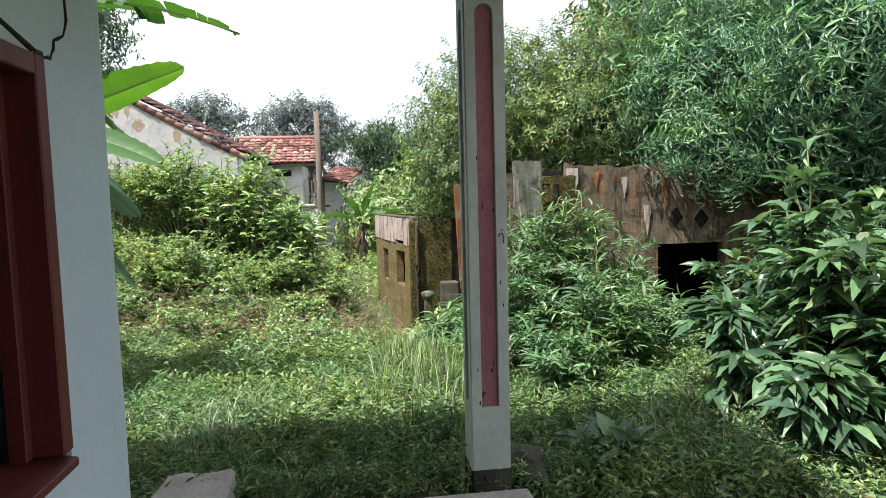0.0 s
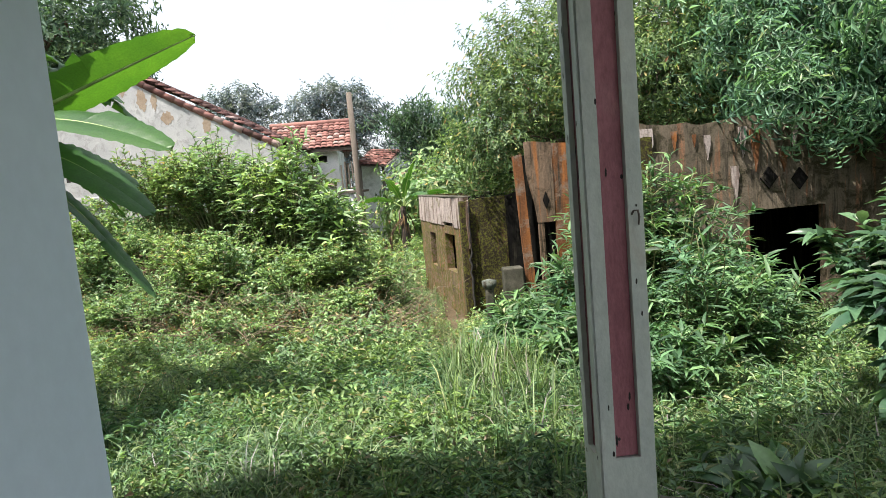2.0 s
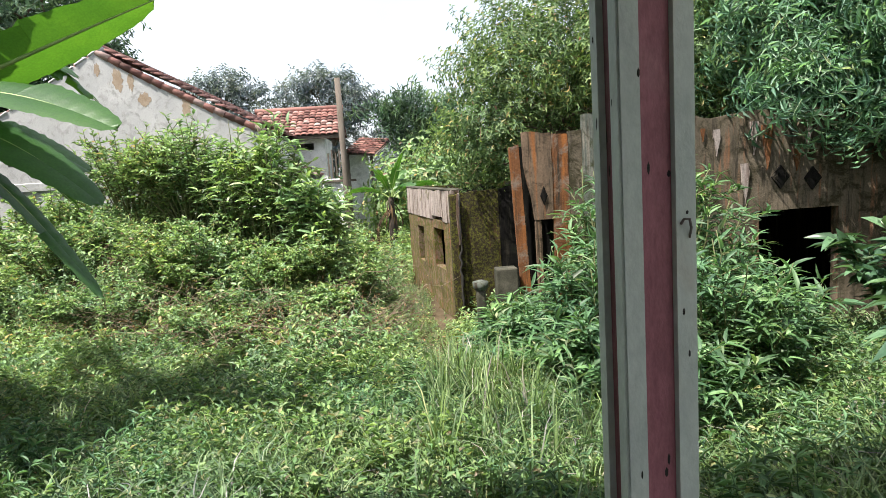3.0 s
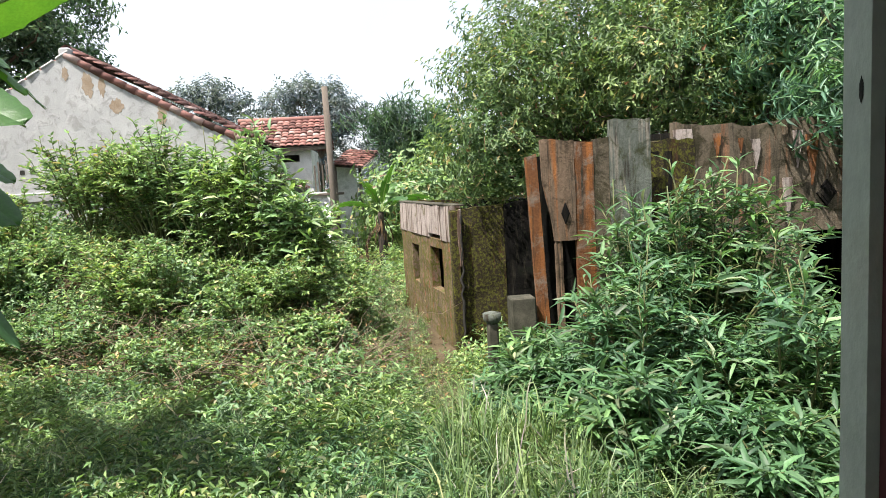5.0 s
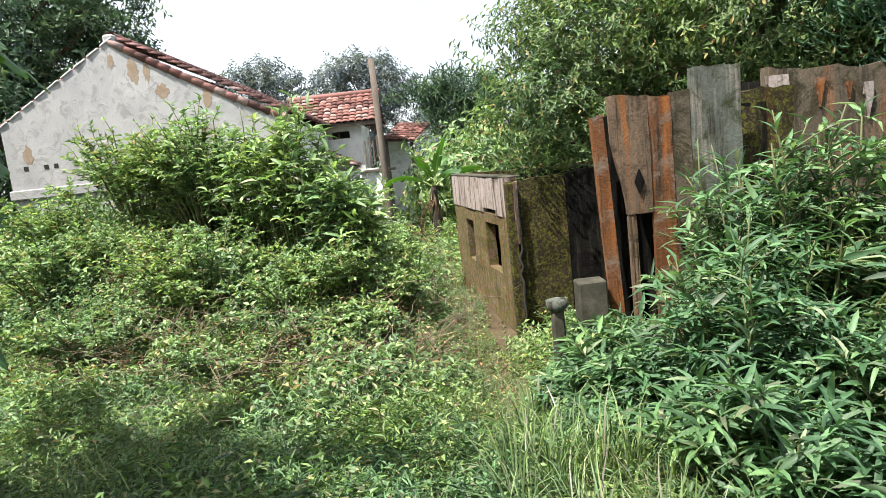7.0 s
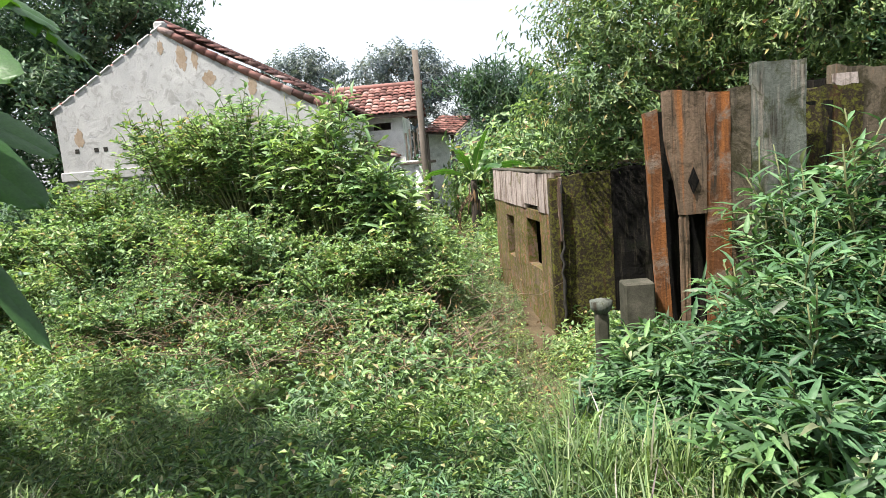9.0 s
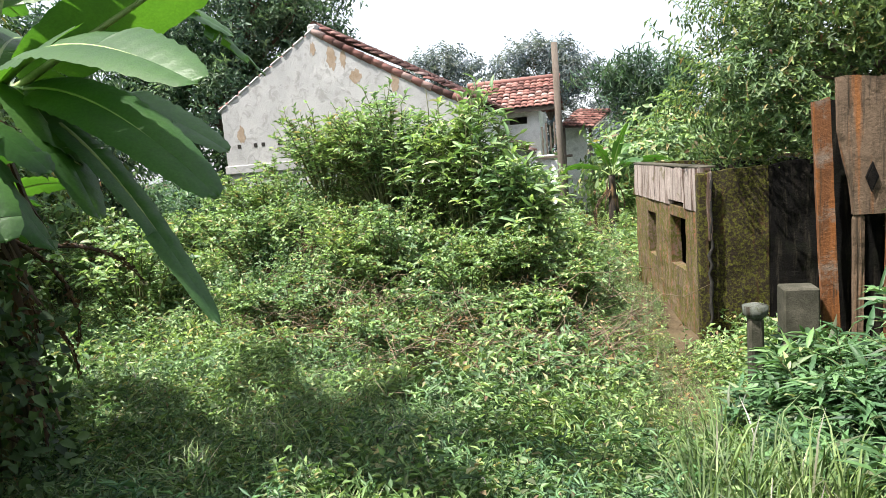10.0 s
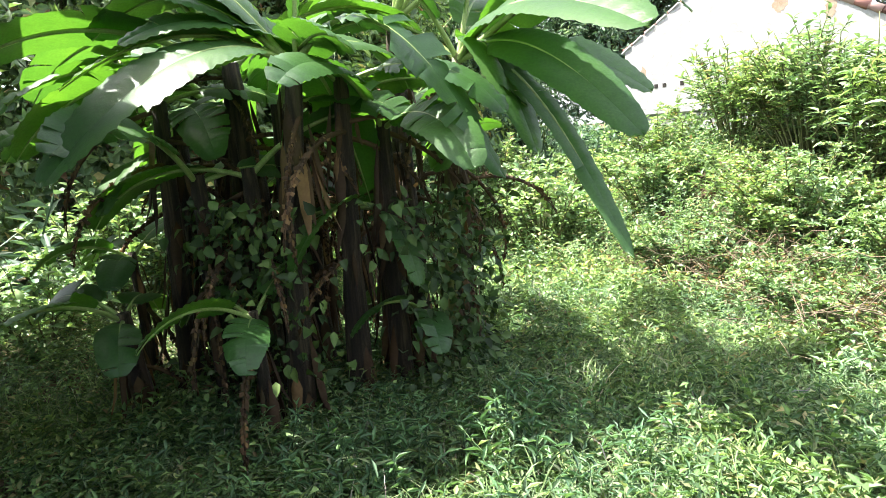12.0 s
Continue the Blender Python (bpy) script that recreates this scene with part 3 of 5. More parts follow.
        bmesh.ops.create_icosphere(bm, subdivisions=1, radius=r0, matrix=m @ pose(x, y, z) @ Matrix.Diagonal((0.8, 0.15, rng.uniform(1.0, 3.5), 1)))
        part("chip", bm, mat_crack, p, "dark chip in the paint")
    tagged(np_part("hook", tube([(0.062, -h - 0.001, 1.31), (0.066, -h - 0.012, 1.325), (0.080, -h - 0.016, 1.325), (0.087, -h - 0.012, 1.30), (0.086, -h - 0.004, 1.27)],
                                [0.004, 0.004, 0.004, 0.004, 0.003], 6), mat_pole, p), "small rusty bent hook")
    bm = box_bm(-0.118, 0.118, -0.118, 0.118, -0.45, 0.015, 0.015, None, 2)
    part("footing", bm, mat_concrete, p)


make_pillar()

# lump of broken masonry at the pillar's foot
bm = bmesh.new()
bmesh.ops.create_icosphere(bm, subdivisions=3, radius=0.16)
for v in bm.verts:
    v.co *= 1 + 0.35 * noise.noise(v.co * 9)
    v.co.z *= 0.9
rub = part("rubble_lump", bm, mat_concrete)
rub.location = (0.98, 3.70, 0.05)
tagged(rub, "broken mossy masonry lump at the pillar's foot", "rubble")

# ---------------------------------------------------------------- the roofless ruin
RG = -0.95
def ruin_wall(name, m, args, mat, label):
    ob = part(name, rough_wall(*args), mat)
    ob.matrix_world = m
    return tagged(ob, label, "ruin wall", kind="structure")


# low outbuilding: wall along the path (turned a little), its pale band above, front wall, back wall
LB = Matrix.Translation((0.97, 11.15, 0)) @ pose(0, 0, 0, 0, 0, 98.8) @ Matrix.Diagonal((1, -1, 1, 1))
bm = rough_wall(0.0, 3.6, RG, 0.86, 0.14, [(0.72, 1.42, 0.05, 0.72), (2.25, 2.75, 0.0, 0.66)], 0.1, 0.0, 0.02, 21)
bmesh.ops.transform(bm, matrix=LB, verts=bm.verts)
bmesh.ops.recalc_face_normals(bm, faces=bm.faces)
tagged(part("wall_path_side", bm, mat_pathwall), "mossy rust-streaked outbuilding wall with window holes", "ruin wall", kind="structure")
bm = rough_wall(0.0, 3.6, 0.862, 1.37, 0.12, [(0.72, 1.42, 0.862, 0.93)], 0.1, 0.03, 0.015, 22)
bmesh.ops.transform(bm, matrix=LB @ pose(0, -0.015, 0), verts=bm.verts)
bmesh.ops.recalc_face_normals(bm, faces=bm.faces)
tagged(part("wall_path_band", bm, mat_bandwall), "pale streaked plaster band on the outbuilding", "ruin wall", kind="structure")
ruin_wall("wall_front_moss", pose(1.0, 11.12, 0, 0, 0, 1.0), (0.0, 0.66, RG, 1.35, 0.14, [], 0.08, 0.04, 0.02, 23), mat_mosswall, "moss-covered front wall of the outbuilding")
ruin_wall("wall_front_soot", pose(1.665, 11.135, 0, 0, 0, 1.0), (0.0, 0.9, RG, 1.36, 0.14, [], 0.1, 0.05, 0.02, 24), mat_soot_gloom, "soot-black wet wall of the outbuilding")
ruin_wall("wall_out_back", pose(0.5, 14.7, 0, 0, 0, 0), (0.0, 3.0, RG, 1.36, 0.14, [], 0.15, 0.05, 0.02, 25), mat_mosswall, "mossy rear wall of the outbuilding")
# near-black inside walls give the window holes their shade
ruin_wall("wall_out_side", pose(2.6, 11.3, 0, 0, 0, 90), (0.0, 3.4, RG, 1.36, 0.14, [], 0.15, 0.05, 0.02, 26), mat_soot_gloom, "inner wall of the outbuilding, coloured dark for its shade")
ruin_wall("wall_out_cross", pose(0.85, 12.9, 0, 0, 0, 0), (0.0, 1.7, RG, 1.36, 0.12, [], 0.15, 0.04, 0.02, 27), mat_soot_gloom, "cross wall of the outbuilding, coloured dark for its shade")
# corner post with its crack
bm = box_bm(0.90, 1.03, 11.06, 11.20, RG, 1.33, 0.02)
tagged(part("corner_post", bm, mat_mosswall), "cracked mossy corner post", "post", kind="structure")

rng = np.random.default_rng(17)
pts = [(1.035 + rng.normal(0, 0.012), 11.045, z) for z in np.linspace(-0.85, 1.30, 22)]
tagged(np_part("crack", tube(pts, rng.uniform(0.010, 0.028, 22), 5), mat_crack), "black crack down the outbuilding's corner", "wall crack", kind="structure")
bm = box_bm(1.005, 1.055, 11.03, 11.06, 0.55, 1.34, 0.01)
bmesh.ops.subdivide_edges(bm, edges=bm.edges, cuts=4, use_grid_fill=True)
for v in bm.verts:
    v.co.x += 0.02 * noise.noise(v.co * 9)
tagged(part("plaster_strip", bm, mat_bandwall), "pale plaster strip left on the corner", "plaster strip", kind="structure")
# coping on the outbuilding's walls
for nm, b, turn in (("coping", (0.0, 3.62, -0.16, 0.02, 1.372, 1.40), 98.8),):
    c = part(nm, box_bm(*b, 0.008), mat_concrete)
    c.matrix_world = pose(0.97, 11.15, 0, 0, 0, turn)
    tagged(c, "thin mossy coping on the outbuilding wall", "coping", kind="structure")

# tall boards and slab of the front
def board(name, x0, x1, y, z0, z1, mat, label, lean=0.0, notch=0.0, seed=0, hole=None):
    holes = [hole] if hole else []
    ob = part(name, rough_wall(x0, x1, z0, z1, 0.05, holes, 0.06, 0.05, 0.01, seed), mat)
    ob.matrix_world = pose(0, y, 0, 0, lean, 0)
    return tagged(ob, label, "wall board", kind="structure")


def bowed_panel(name, edge, x1, y, z0, z1, mat, label, seed):
    """A board wall whose left edge bows in: edge gives its x at each height."""
    bm = rough_wall(0.0, 1.0, z0, z1, 0.05, [], 0.12, 0.05, 0.01, seed)
    for v in bm.verts:
        left = float(np.interp(v.co.z, [e[0] for e in edge], [e[1] for e in edge]))
        v.co.x = left + (x1 - left) * v.co.x
    ob = part(name, bm, mat)
    ob.matrix_world = pose(0, y, 0)
    return tagged(ob, label, "wall board", kind="structure")


board("wall_board", 1.39, 1.50, 8.42, RG, 1.84, mat_rustboard, "leaning orange rust-stained upright board", -2.5, seed=31)
bowed_panel("wall_panel", [(1.1, 1.562), (1.3, 1.545), (1.5, 1.495), (1.7, 1.462), (2.06, 1.452)], 1.771, 8.395, 1.1, 2.06, mat_tanboard, "tan rust-streaked wall panel with a diamond vent", 33)
bowed_panel("wall_leg", [(RG, 1.59), (0.0, 1.575), (1.1, 1.564)], 1.632, 8.40, RG, 1.096, mat_tanboard, "narrow leg of the board wall", 42)
board("wall_board", 1.775, 1.96, 8.405, RG, 2.04, mat_rustboard, "orange rust-stained upright board", 0, seed=34)
board("wall_board", 1.962, 2.115, 8.41, RG, 2.05, mat_ruin, "grey rust-streaked upright board", 0, seed=35)
board("wall_slab", 2.12, 2.52, 8.39, RG, 2.22, mat_slab, "grey streaked concrete slab standing upright", 0, seed=36)
# the gap between the boards gets its shade from this near-black sheet
ruin_wall("wall_board_back", pose(1.45, 8.62, 0), (0.0, 1.4, RG, 1.9, 0.05, [], 0.15, 0.05, 0.02, 37), mat_soot_gloom, "wall behind the boards, coloured black for the shaded gap")
# broken brick pier between slab and long wall
bm = box_bm(2.53, 3.08, 8.62, 8.82, RG, 2.0)
bmesh.ops.subdivide_edges(bm, edges=bm.edges, cuts=7, use_grid_fill=True)
for v in bm.verts:
    v.co += Vector((noise.noise(v.co * 7), noise.noise(v.co * 7 + Vector((5, 0, 0))), noise.noise(v.co * 6 + Vector((0, 7, 0))))) * 0.05
tagged(part("broken_pier", bm, mat_mosswall), "broken mossy brick pier", "ruin wall", kind="structure")
# long wall with a doorway; its two diamond holes are dark plates
ruin_wall("wall_ruin_long", pose(3.09, 9.0, 0), (0.0, 5.2, RG, 2.16, 0.15, [(1.43, 2.5, RG + 0.3, 0.95)], 0.1, 0.06, 0.02, 38), mat_ruin, "stained plaster ruin wall with a dark doorway")
# raised near-black diamonds: the shade of each vent hole is in their colour
for x, y, z, s, slim in ((4.80, 8.992, 1.36, 1, 0.85), (5.22, 8.992, 1.32, 1, 0.85), (1.668, 8.387, 1.36, 0.72, 0.40)):
    bm = bmesh.new()
    box_bm(-0.10, 0.10, -0.012, 0.02, -0.10, 0.10, 0.004, bm)
    box_bm(-0.07, 0.07, -0.016, 0.0, -0.07, 0.07, 0.004, bm)
    bmesh.ops.transform(bm, matrix=Matrix.Diagonal((slim * s, s, 1.05 * s, 1)) @ pose(0, 0, 0, 0, 45, 0), verts=bm.verts)
    d = part("diamond_vent_plate", bm, mat_soot_gloom)
    d.matrix_world = pose(x, y, z)
    tagged(d, "dark diamond plate standing in for a vent's shaded hole", "vent", "diamond vents", "structure")
def plaster_tongue(x, z1, w, h, mat, label, seed):
    """A tongue of old plaster left on the wall, wide above and running to a point."""
    rs = random.Random(seed)
    bm = bmesh.new()
    k = 9
    side = [(w / 2 * (1 - (i / k) ** 1.6) * rs.uniform(0.75, 1.15), z1 - h * i / k) for i in range(k + 1)]
    other = [(-w / 2 * (1 - (i / k) ** 1.3) * rs.uniform(0.75, 1.15) + 0.1 * w * i / k, z1 - h * i / k) for i in range(k)]
    f = bm.faces.new([bm.verts.new((x + a_, 8.968, z_)) for a_, z_ in side + other[::-1]])
    ex = bmesh.ops.extrude_face_region(bm, geom=[f])
    for v in ex["geom"]:
        if isinstance(v, bmesh.types.BMVert):
            v.co.y += 0.03
    bmesh.ops.recalc_face_normals(bm, faces=bm.faces)
    tagged(part("plaster_tongue", bm, mat), label, "plaster", kind="structure")


for i, (x, z1, w, h) in enumerate([(3.16, 2.12, 0.20, 0.62), (3.53, 2.06, 0.09, 0.26), (3.97, 1.98, 0.10, 0.32), (3.80, 2.0, 0.05, 0.16), (4.45, 2.05, 0.10, 0.40), (4.62, 2.0, 0.14, 0.55), (5.15, 2.02, 0.09, 0.38), (5.0, 1.72, 0.12, 0.30), (4.33, 1.55, 0.12, 0.5)]):
    plaster_tongue(x, z1, w, h, mat_bandwall if i % 2 == 0 else mat_rustboard, "pale plaster tongue left on the ruin wall" if i % 2 == 0 else "orange-stained plaster tongue on the ruin wall", 80 + i)
# inner walls near-black, so the doorway's gloom is in their colour
ruin_wall("wall_ruin_inner", pose(3.0, 10.6, 0), (0.0, 5.4, RG, 2.0, 0.15, [], 0.2, 0.05, 0.02, 39), mat_soot_gloom, "inner wall of the ruin, coloured black for its gloom")
ruin_wall("wall_ruin_left", pose(3.2, 9.15, 0, 0, 0, 90), (0.0, 1.5, RG, 2.1, 0.12, [], 0.2, 0.05, 0.02, 40), mat_soot_gloom, "side wall of the ruin, coloured dark for its gloom")
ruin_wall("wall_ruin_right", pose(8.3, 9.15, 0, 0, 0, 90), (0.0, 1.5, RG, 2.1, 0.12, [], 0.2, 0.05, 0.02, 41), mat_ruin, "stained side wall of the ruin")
# unseen slab, added to keep skylight out of the doorway
tagged(part("doorway_light_block", box_bm(3.1, 8.3, 9.16, 10.6, 1.6, 1.68), mat_soot_gloom), "unseen dark slab added inside the ruin to darken the doorway", "roof slab", kind="structure")

# low stepped block and balustrade post in front of the boards
bm = box_bm(1.09, 1.325, 8.30, 8.5, RG, 0.60, 0.012)
tagged(part("stepped_block", bm, mat_concrete), "low grey mossy concrete block", "concrete block")
pp = thing("balustrade_post", pose(0.91, 8.36, RG), "short mossy concrete baluster with a flat cap", "baluster")
prof = [(0.07, 0), (0.07, 0.3), (0.05, 0.4), (0.045, 0.8), (0.06, 1.2), (0.05, 1.32), (0.085, 1.36), (0.09, 1.42), (0.02, 1.44)]
part("shaft", box_bm(-0.05, 0.05, -0.05, 0.05, 0, 1.33, 0.015), mat_concrete, pp)
np_part("cap", tube([(0, 0, z) for _, z in prof[5:]], [r for r, _ in prof[5:]], 14), mat_slab, pp, "", True)

# ---------------------------------------------------------------- the house beyond the brambles
def tile_rows(width, length, tw=0.22, tl=0.24):
    return int(width / tw), int(length / tl)


def tile_shape(tw=0.22, tl=0.24):
    """One barrel tile with its lip."""
    a = np.linspace(0, math.pi, 5)
    prof = np.stack([(1 - np.cos(a)) / 2 * tw * 1.04, np.sin(a) * 0.06], axis=1)
    lo = np.stack([prof[:, 0], np.zeros(5), prof[:, 1] + 0.055], 1)
    hi = np.stack([prof[:, 0], np.full(5, tl * 1.12), prof[:, 1]], 1)
    v = np.concatenate([lo - np.array([0, 0, 0.03]), lo, hi])
    t = []
    for r in (0, 5):
        for c in range(4):
            t += [(r + c, r + c + 1, r + c + 6), (r + c, r + c + 6, r + c + 5)]
    return v, np.array(t)


def roof_tiles(m, width, length, tw=0.22, tl=0.24, seed=0):
    """Rows of overlapping barrel tiles on a slope, joined; m: origin at the eave, x along it, y up the slope."""
    rng = np.random.default_rng(seed)
    nu, nv = tile_rows(width, length)
    v, t = tile_shape()
    M = np.array(m)
    out = []
    for j in range(nv):
        for i in range(nu):
            p = v + np.array([i * tw, j * tl, 0.0]) + rng.normal(0, 0.009, 3)
            out.append((p @ M[:3, :3].T + M[:3, 3], t))
    return join(out)


TILE_MESH = np_mesh("roof_tile", *tile_shape())
TILE_MESH.materials.append(mat_tile)


def tiled_roof(name, parent, m, width, length, seed, label=""):
    """A thin deck with single tiles lying on it."""
    rng = np.random.default_rng(seed)
    deck = part(name, box_bm(0, width, 0, length, -0.03, -0.005), mat_pole, parent, label)
    deck.matrix_parent_inverse = parent.matrix_basis.inverted()
    deck.matrix_basis = m
    nu, nv = tile_rows(width, length)
    for j in range(nv):
        for i in range(nu):
            o = new("roof_tile", TILE_MESH)
            o.parent = deck
            o.matrix_basis = pose(i * 0.22 + rng.normal(0, 0.008), j * 0.24 + rng.normal(0, 0.01), rng.normal(0, 0.006), rng.normal(0, 1.2), rng.normal(0, 1.5), rng.normal(0, 1.5))
    return deck


def slope_matrix(eave_a, eave_b, top):
    """x along the eave, y up the slope through top."""
    A, B, T = Vector(eave_a), Vector(eave_b), Vector(top)
    x = (B - A).normalized()
    y = (T - A) - x * (T - A).dot(x)
    l = y.length
    y.normalize()
    z = x.cross(y)
    return Matrix(((x.x, y.x, z.x, A.x), (x.y, y.y, z.y, A.y), (x.z, y.z, z.z, A.z), (0, 0, 0, 1))), (B - A).length, l


def make_house():
    h = thing("house", pose(-6.7, 18.0, -0.9), "derelict white house with red clay tile roofs", "house")
    inv = h.matrix_world.inverted()

    def add(name, ob_or_bm, mat, label=""):
        if isinstance(ob_or_bm, tuple):
            ob = np_part(name, ob_or_bm, mat, None, label)
        else:
            ob = part(name, ob_or_bm, mat, None, label)
        ob.parent = h
        ob.matrix_parent_inverse = inv
        return ob
    # gable wall facing the weeds
    Y = 18.0
    bm = bmesh.new()
    prof = [(-9.45, -0.9), (-3.2, -0.9), (-3.2, 3.05), (-3.45, 3.20), (-6.73, 5.02), (-9.45, 3.40)]
    f = bm.faces.new([bm.verts.new((x, Y, z)) for x, z in prof])
    r = bmesh.ops.extrude_face_region(bm, geom=[f])
    for v in r["geom"]:
        if isinstance(v, bmesh.types.BMVert):
            v.co.y += 0.2
    bmesh.ops.recalc_face_normals(bm, faces=bm.faces)
    add("gable_wall", bm, mat_gable)
    add("plinth_ledge", box_bm(-9.5, -3.4, Y - 0.07, Y - 0.003, 1.78, 2.0, 0.02), mat_gable)
    # row of putlog holes, only their shade drawn, as thin dark patches
    for i in range(9):
        x = -9.1 + i * 0.34 + (0.12 if i % 2 else 0)
        z = 2.42 if i < 5 else 2.6
        add("putlog_shade_patch", box_bm(x, x + 0.10, Y - 0.006, Y - 0.002, z, z + 0.10), mat_crack, "dark patch giving the shade of a putlog hole")
    rs = random.Random(8)
    for x, z, w_, h_ in ((-6.75, 4.62, 0.16, 0.3), (-6.3, 4.35, 0.26, 0.6), (-6.0, 4.3, 0.16, 0.45), (-5.72, 3.85, 0.28, 0.34), (-4.75, 3.6, 0.2, 0.5), (-8.95, 2.75, 0.22, 0.42)):
        bm = bmesh.new()
        ring = [bm.verts.new((x + 0.55 * w_ * (0.6 + 0.5 * rs.random()) * math.cos(a_), Y - 0.004, z + 0.55 * h_ * (0.6 + 0.5 * rs.random()) * math.sin(a_))) for a_ in np.linspace(0, 2 * math.pi, 27)[:-1]]
        f_ = bm.faces.new(ring)
        ex = bmesh.ops.extrude_face_region(bm, geom=[f_])
        for v in ex["geom"]:
            if isinstance(v, bmesh.types.BMVert):
                v.co.y += 0.0035
        bmesh.ops.recalc_face_normals(bm, faces=bm.faces)
        add("plaster_scar", bm, mat_scar, "brown scar where plaster has fallen")
    # coping lumps along the left verge, tiles along the right one
    rng = random.Random(4)
    for i in range(9):
        f = i / 8.0
        x, z = -9.4 + 2.62 * f, 3.45 + 1.58 * f
        bm = bmesh.new()
        bmesh.ops.create_cube(bm, size=1, matrix=pose(x, Y + 0.1, z, 0, -31, rng.uniform(-6, 6)) @ Matrix.Diagonal((0.34, 0.26, 0.07, 1)))
        bmesh.ops.bevel(bm, geom=bm.edges, offset=0.03, segments=1, affect="EDGES")
        add("coping_brick", bm, mat_gable)
    n = 16
    for i in range(n):
        f = (i + 0.5) / n
        sag = 0.07 * math.sin(math.pi * f)
        x, z = -6.70 + 3.75 * f, 5.02 - 2.08 * f - sag
        p = [(x - 0.145, Y + 0.03, z + 0.078), (x + 0.145, Y + 0.03 + rng.uniform(-0.02, 0.02), z - 0.084)]
        add("verge_tile", tube(p, [0.075, 0.098], 8), mat_tile)
    add("gable_wall", box_bm(-6.85, -6.6, Y, Y + 0.3, 4.95, 5.2, 0.04), mat_gable)
    for (a, b, t, s) in (((-3.0, Y + 0.1, 3.08), (-3.0, Y + 11, 3.08), (-6.73, Y + 0.1, 5.18), 1),
                         ((-9.6, Y + 9, 3.42), (-9.6, Y + 0.1, 3.42), (-6.73, Y + 9, 5.08), 2)):
        m, w, l = slope_matrix(a, b, t)
        tagged(add("roof", roof_tiles(m, w, l, seed=s), mat_tile), kind="stuff")
    add("ridge", tube([(-6.73, Y + 0.15, 5.17), (-6.73, Y + 11, 5.17)], [0.12, 0.12], 8), mat_tile)
    add("side_wall", box_bm(-3.4, -3.2, Y + 0.2, Y + 9, -0.9, 2.95), mat_white)
    add("side_wall", box_bm(-9.45, -9.25, Y + 0.2, Y + 9, -0.9, 3.3), mat_white)
    # the wing with its own roof
    m, w, l = slope_matrix((-4.6, 24.6, 3.15), (-1.42, 24.6, 3.15), (-4.6, 26.6, 4.25))
    tiled_roof("roof", h, m, w, l, 3)
    m, w, l = slope_matrix((-1.42, 28.6, 3.15), (-4.6, 28.6, 3.15), (-1.42, 26.6, 4.25))
    tagged(add("roof", roof_tiles(m, w, l, seed=4), mat_tile), kind="stuff")
    add("ridge", tube([(-4.7, 26.6, 4.28), (-1.38, 26.6, 4.28)], [0.11, 0.11], 8), mat_tile)
    add("eave_board", box_bm(-4.6, -1.42, 24.62, 24.66, 3.04, 3.16), mat_pole)
    bm = rough_wall(-4.4, -2.05, -0.9, 3.1, 0.2, [(-3.2, -2.45, 2.68, 2.92)], 0.4, 0, 0, 51)
    bmesh.ops.translate(bm, verts=bm.verts, vec=(0, 25.0, 0))
    add("wing_wall", bm, mat_white)
    add("wing_wall", box_bm(-2.25, -2.05, 25.2, 28.2, -0.9, 3.1), mat_white)
    add("vent_mullion", box_bm(-2.86, -2.80, 25.05, 25.12, 2.68, 2.92), mat_pole)
    # dark wall inside the wing, its colour giving the vent its shade
    add("wing_wall", box_bm(-4.4, -2.25, 26.2, 26.3, -0.9, 3.0), mat_room_gloom)
    # lean-to roof and its porch
    m, w, l = slope_matrix((-2.2, 23.2, 1.72), (-2.2, 24.95, 1.72), (-4.0, 23.2, 2.72))
    tiled_roof("porch_roof", h, m, w, l, 5)
    add("porch_beam", box_bm(-3.9, -1.5, 23.3, 23.42, 1.42, 1.6, 0.01), mat_white)
    add("porch_beam", box_bm(-2.1, -0.95, 23.2, 23.28, 1.48, 1.56, 0.01), mat_pole)
    add("porch_wall", box_bm(-3.35, -2.1, 23.9, 24.0, -0.9, 1.4, 0.01), mat_white)
    # broken arch that springs between the two outer columns
    arch = [(-1.80 + 0.2 * math.cos(a_), 23.4, 0.78 + 0.32 * math.sin(a_)) for a_ in np.linspace(0, math.pi, 11)]
    add("arch", tube(arch, [0.07] * 11, 4), mat_white, "whitewashed arch between the porch columns")
    add("arch_spandrel", box_bm(-2.03, -1.57, 23.36, 23.44, 1.12, 1.41, 0.01), mat_white)
    for x in (-3.3, -2.05, -1.55):
        c = add("porch_column", tube([(x, 23.4, z) for z in (-0.9, 0.1, 0.14, 0.45, 0.5, 0.56, 0.62, 1.42)],
                                     [0.20, 0.20, 0.15, 0.15, 0.21, 0.21, 0.13, 0.13], 4), mat_white, "whitewashed square porch column with a moulded collar")
    # no opening here: a dark sheet on the wall gives the doorway's shade
    add("dark_door_panel", box_bm(-2.95, -2.4, 24.96, 24.99, -0.6, 1.2), mat_room_gloom, "dark panel standing in for the shaded doorway under the porch")
    for i in range(4):
        add("broken_lath", box_bm(-1.95 + i * 0.13, -1.90 + i * 0.13, 24.4, 24.46, 1.3 + 0.2 * i, 2.5 + 0.12 * (i % 2)), mat_pole)
    m, w, l = slope_matrix((-1.6, 27.5, 2.55), (-0.3, 27.0, 2.4), (-1.75, 29.5, 3.3))
    tiled_roof("outer_roof", h, m, w, l, 6, "sagging orange clay tile roof")
    add("outer_wall", box_bm(-1.7, -0.6, 28.2, 28.4, -0.9, 2.6), mat_white)
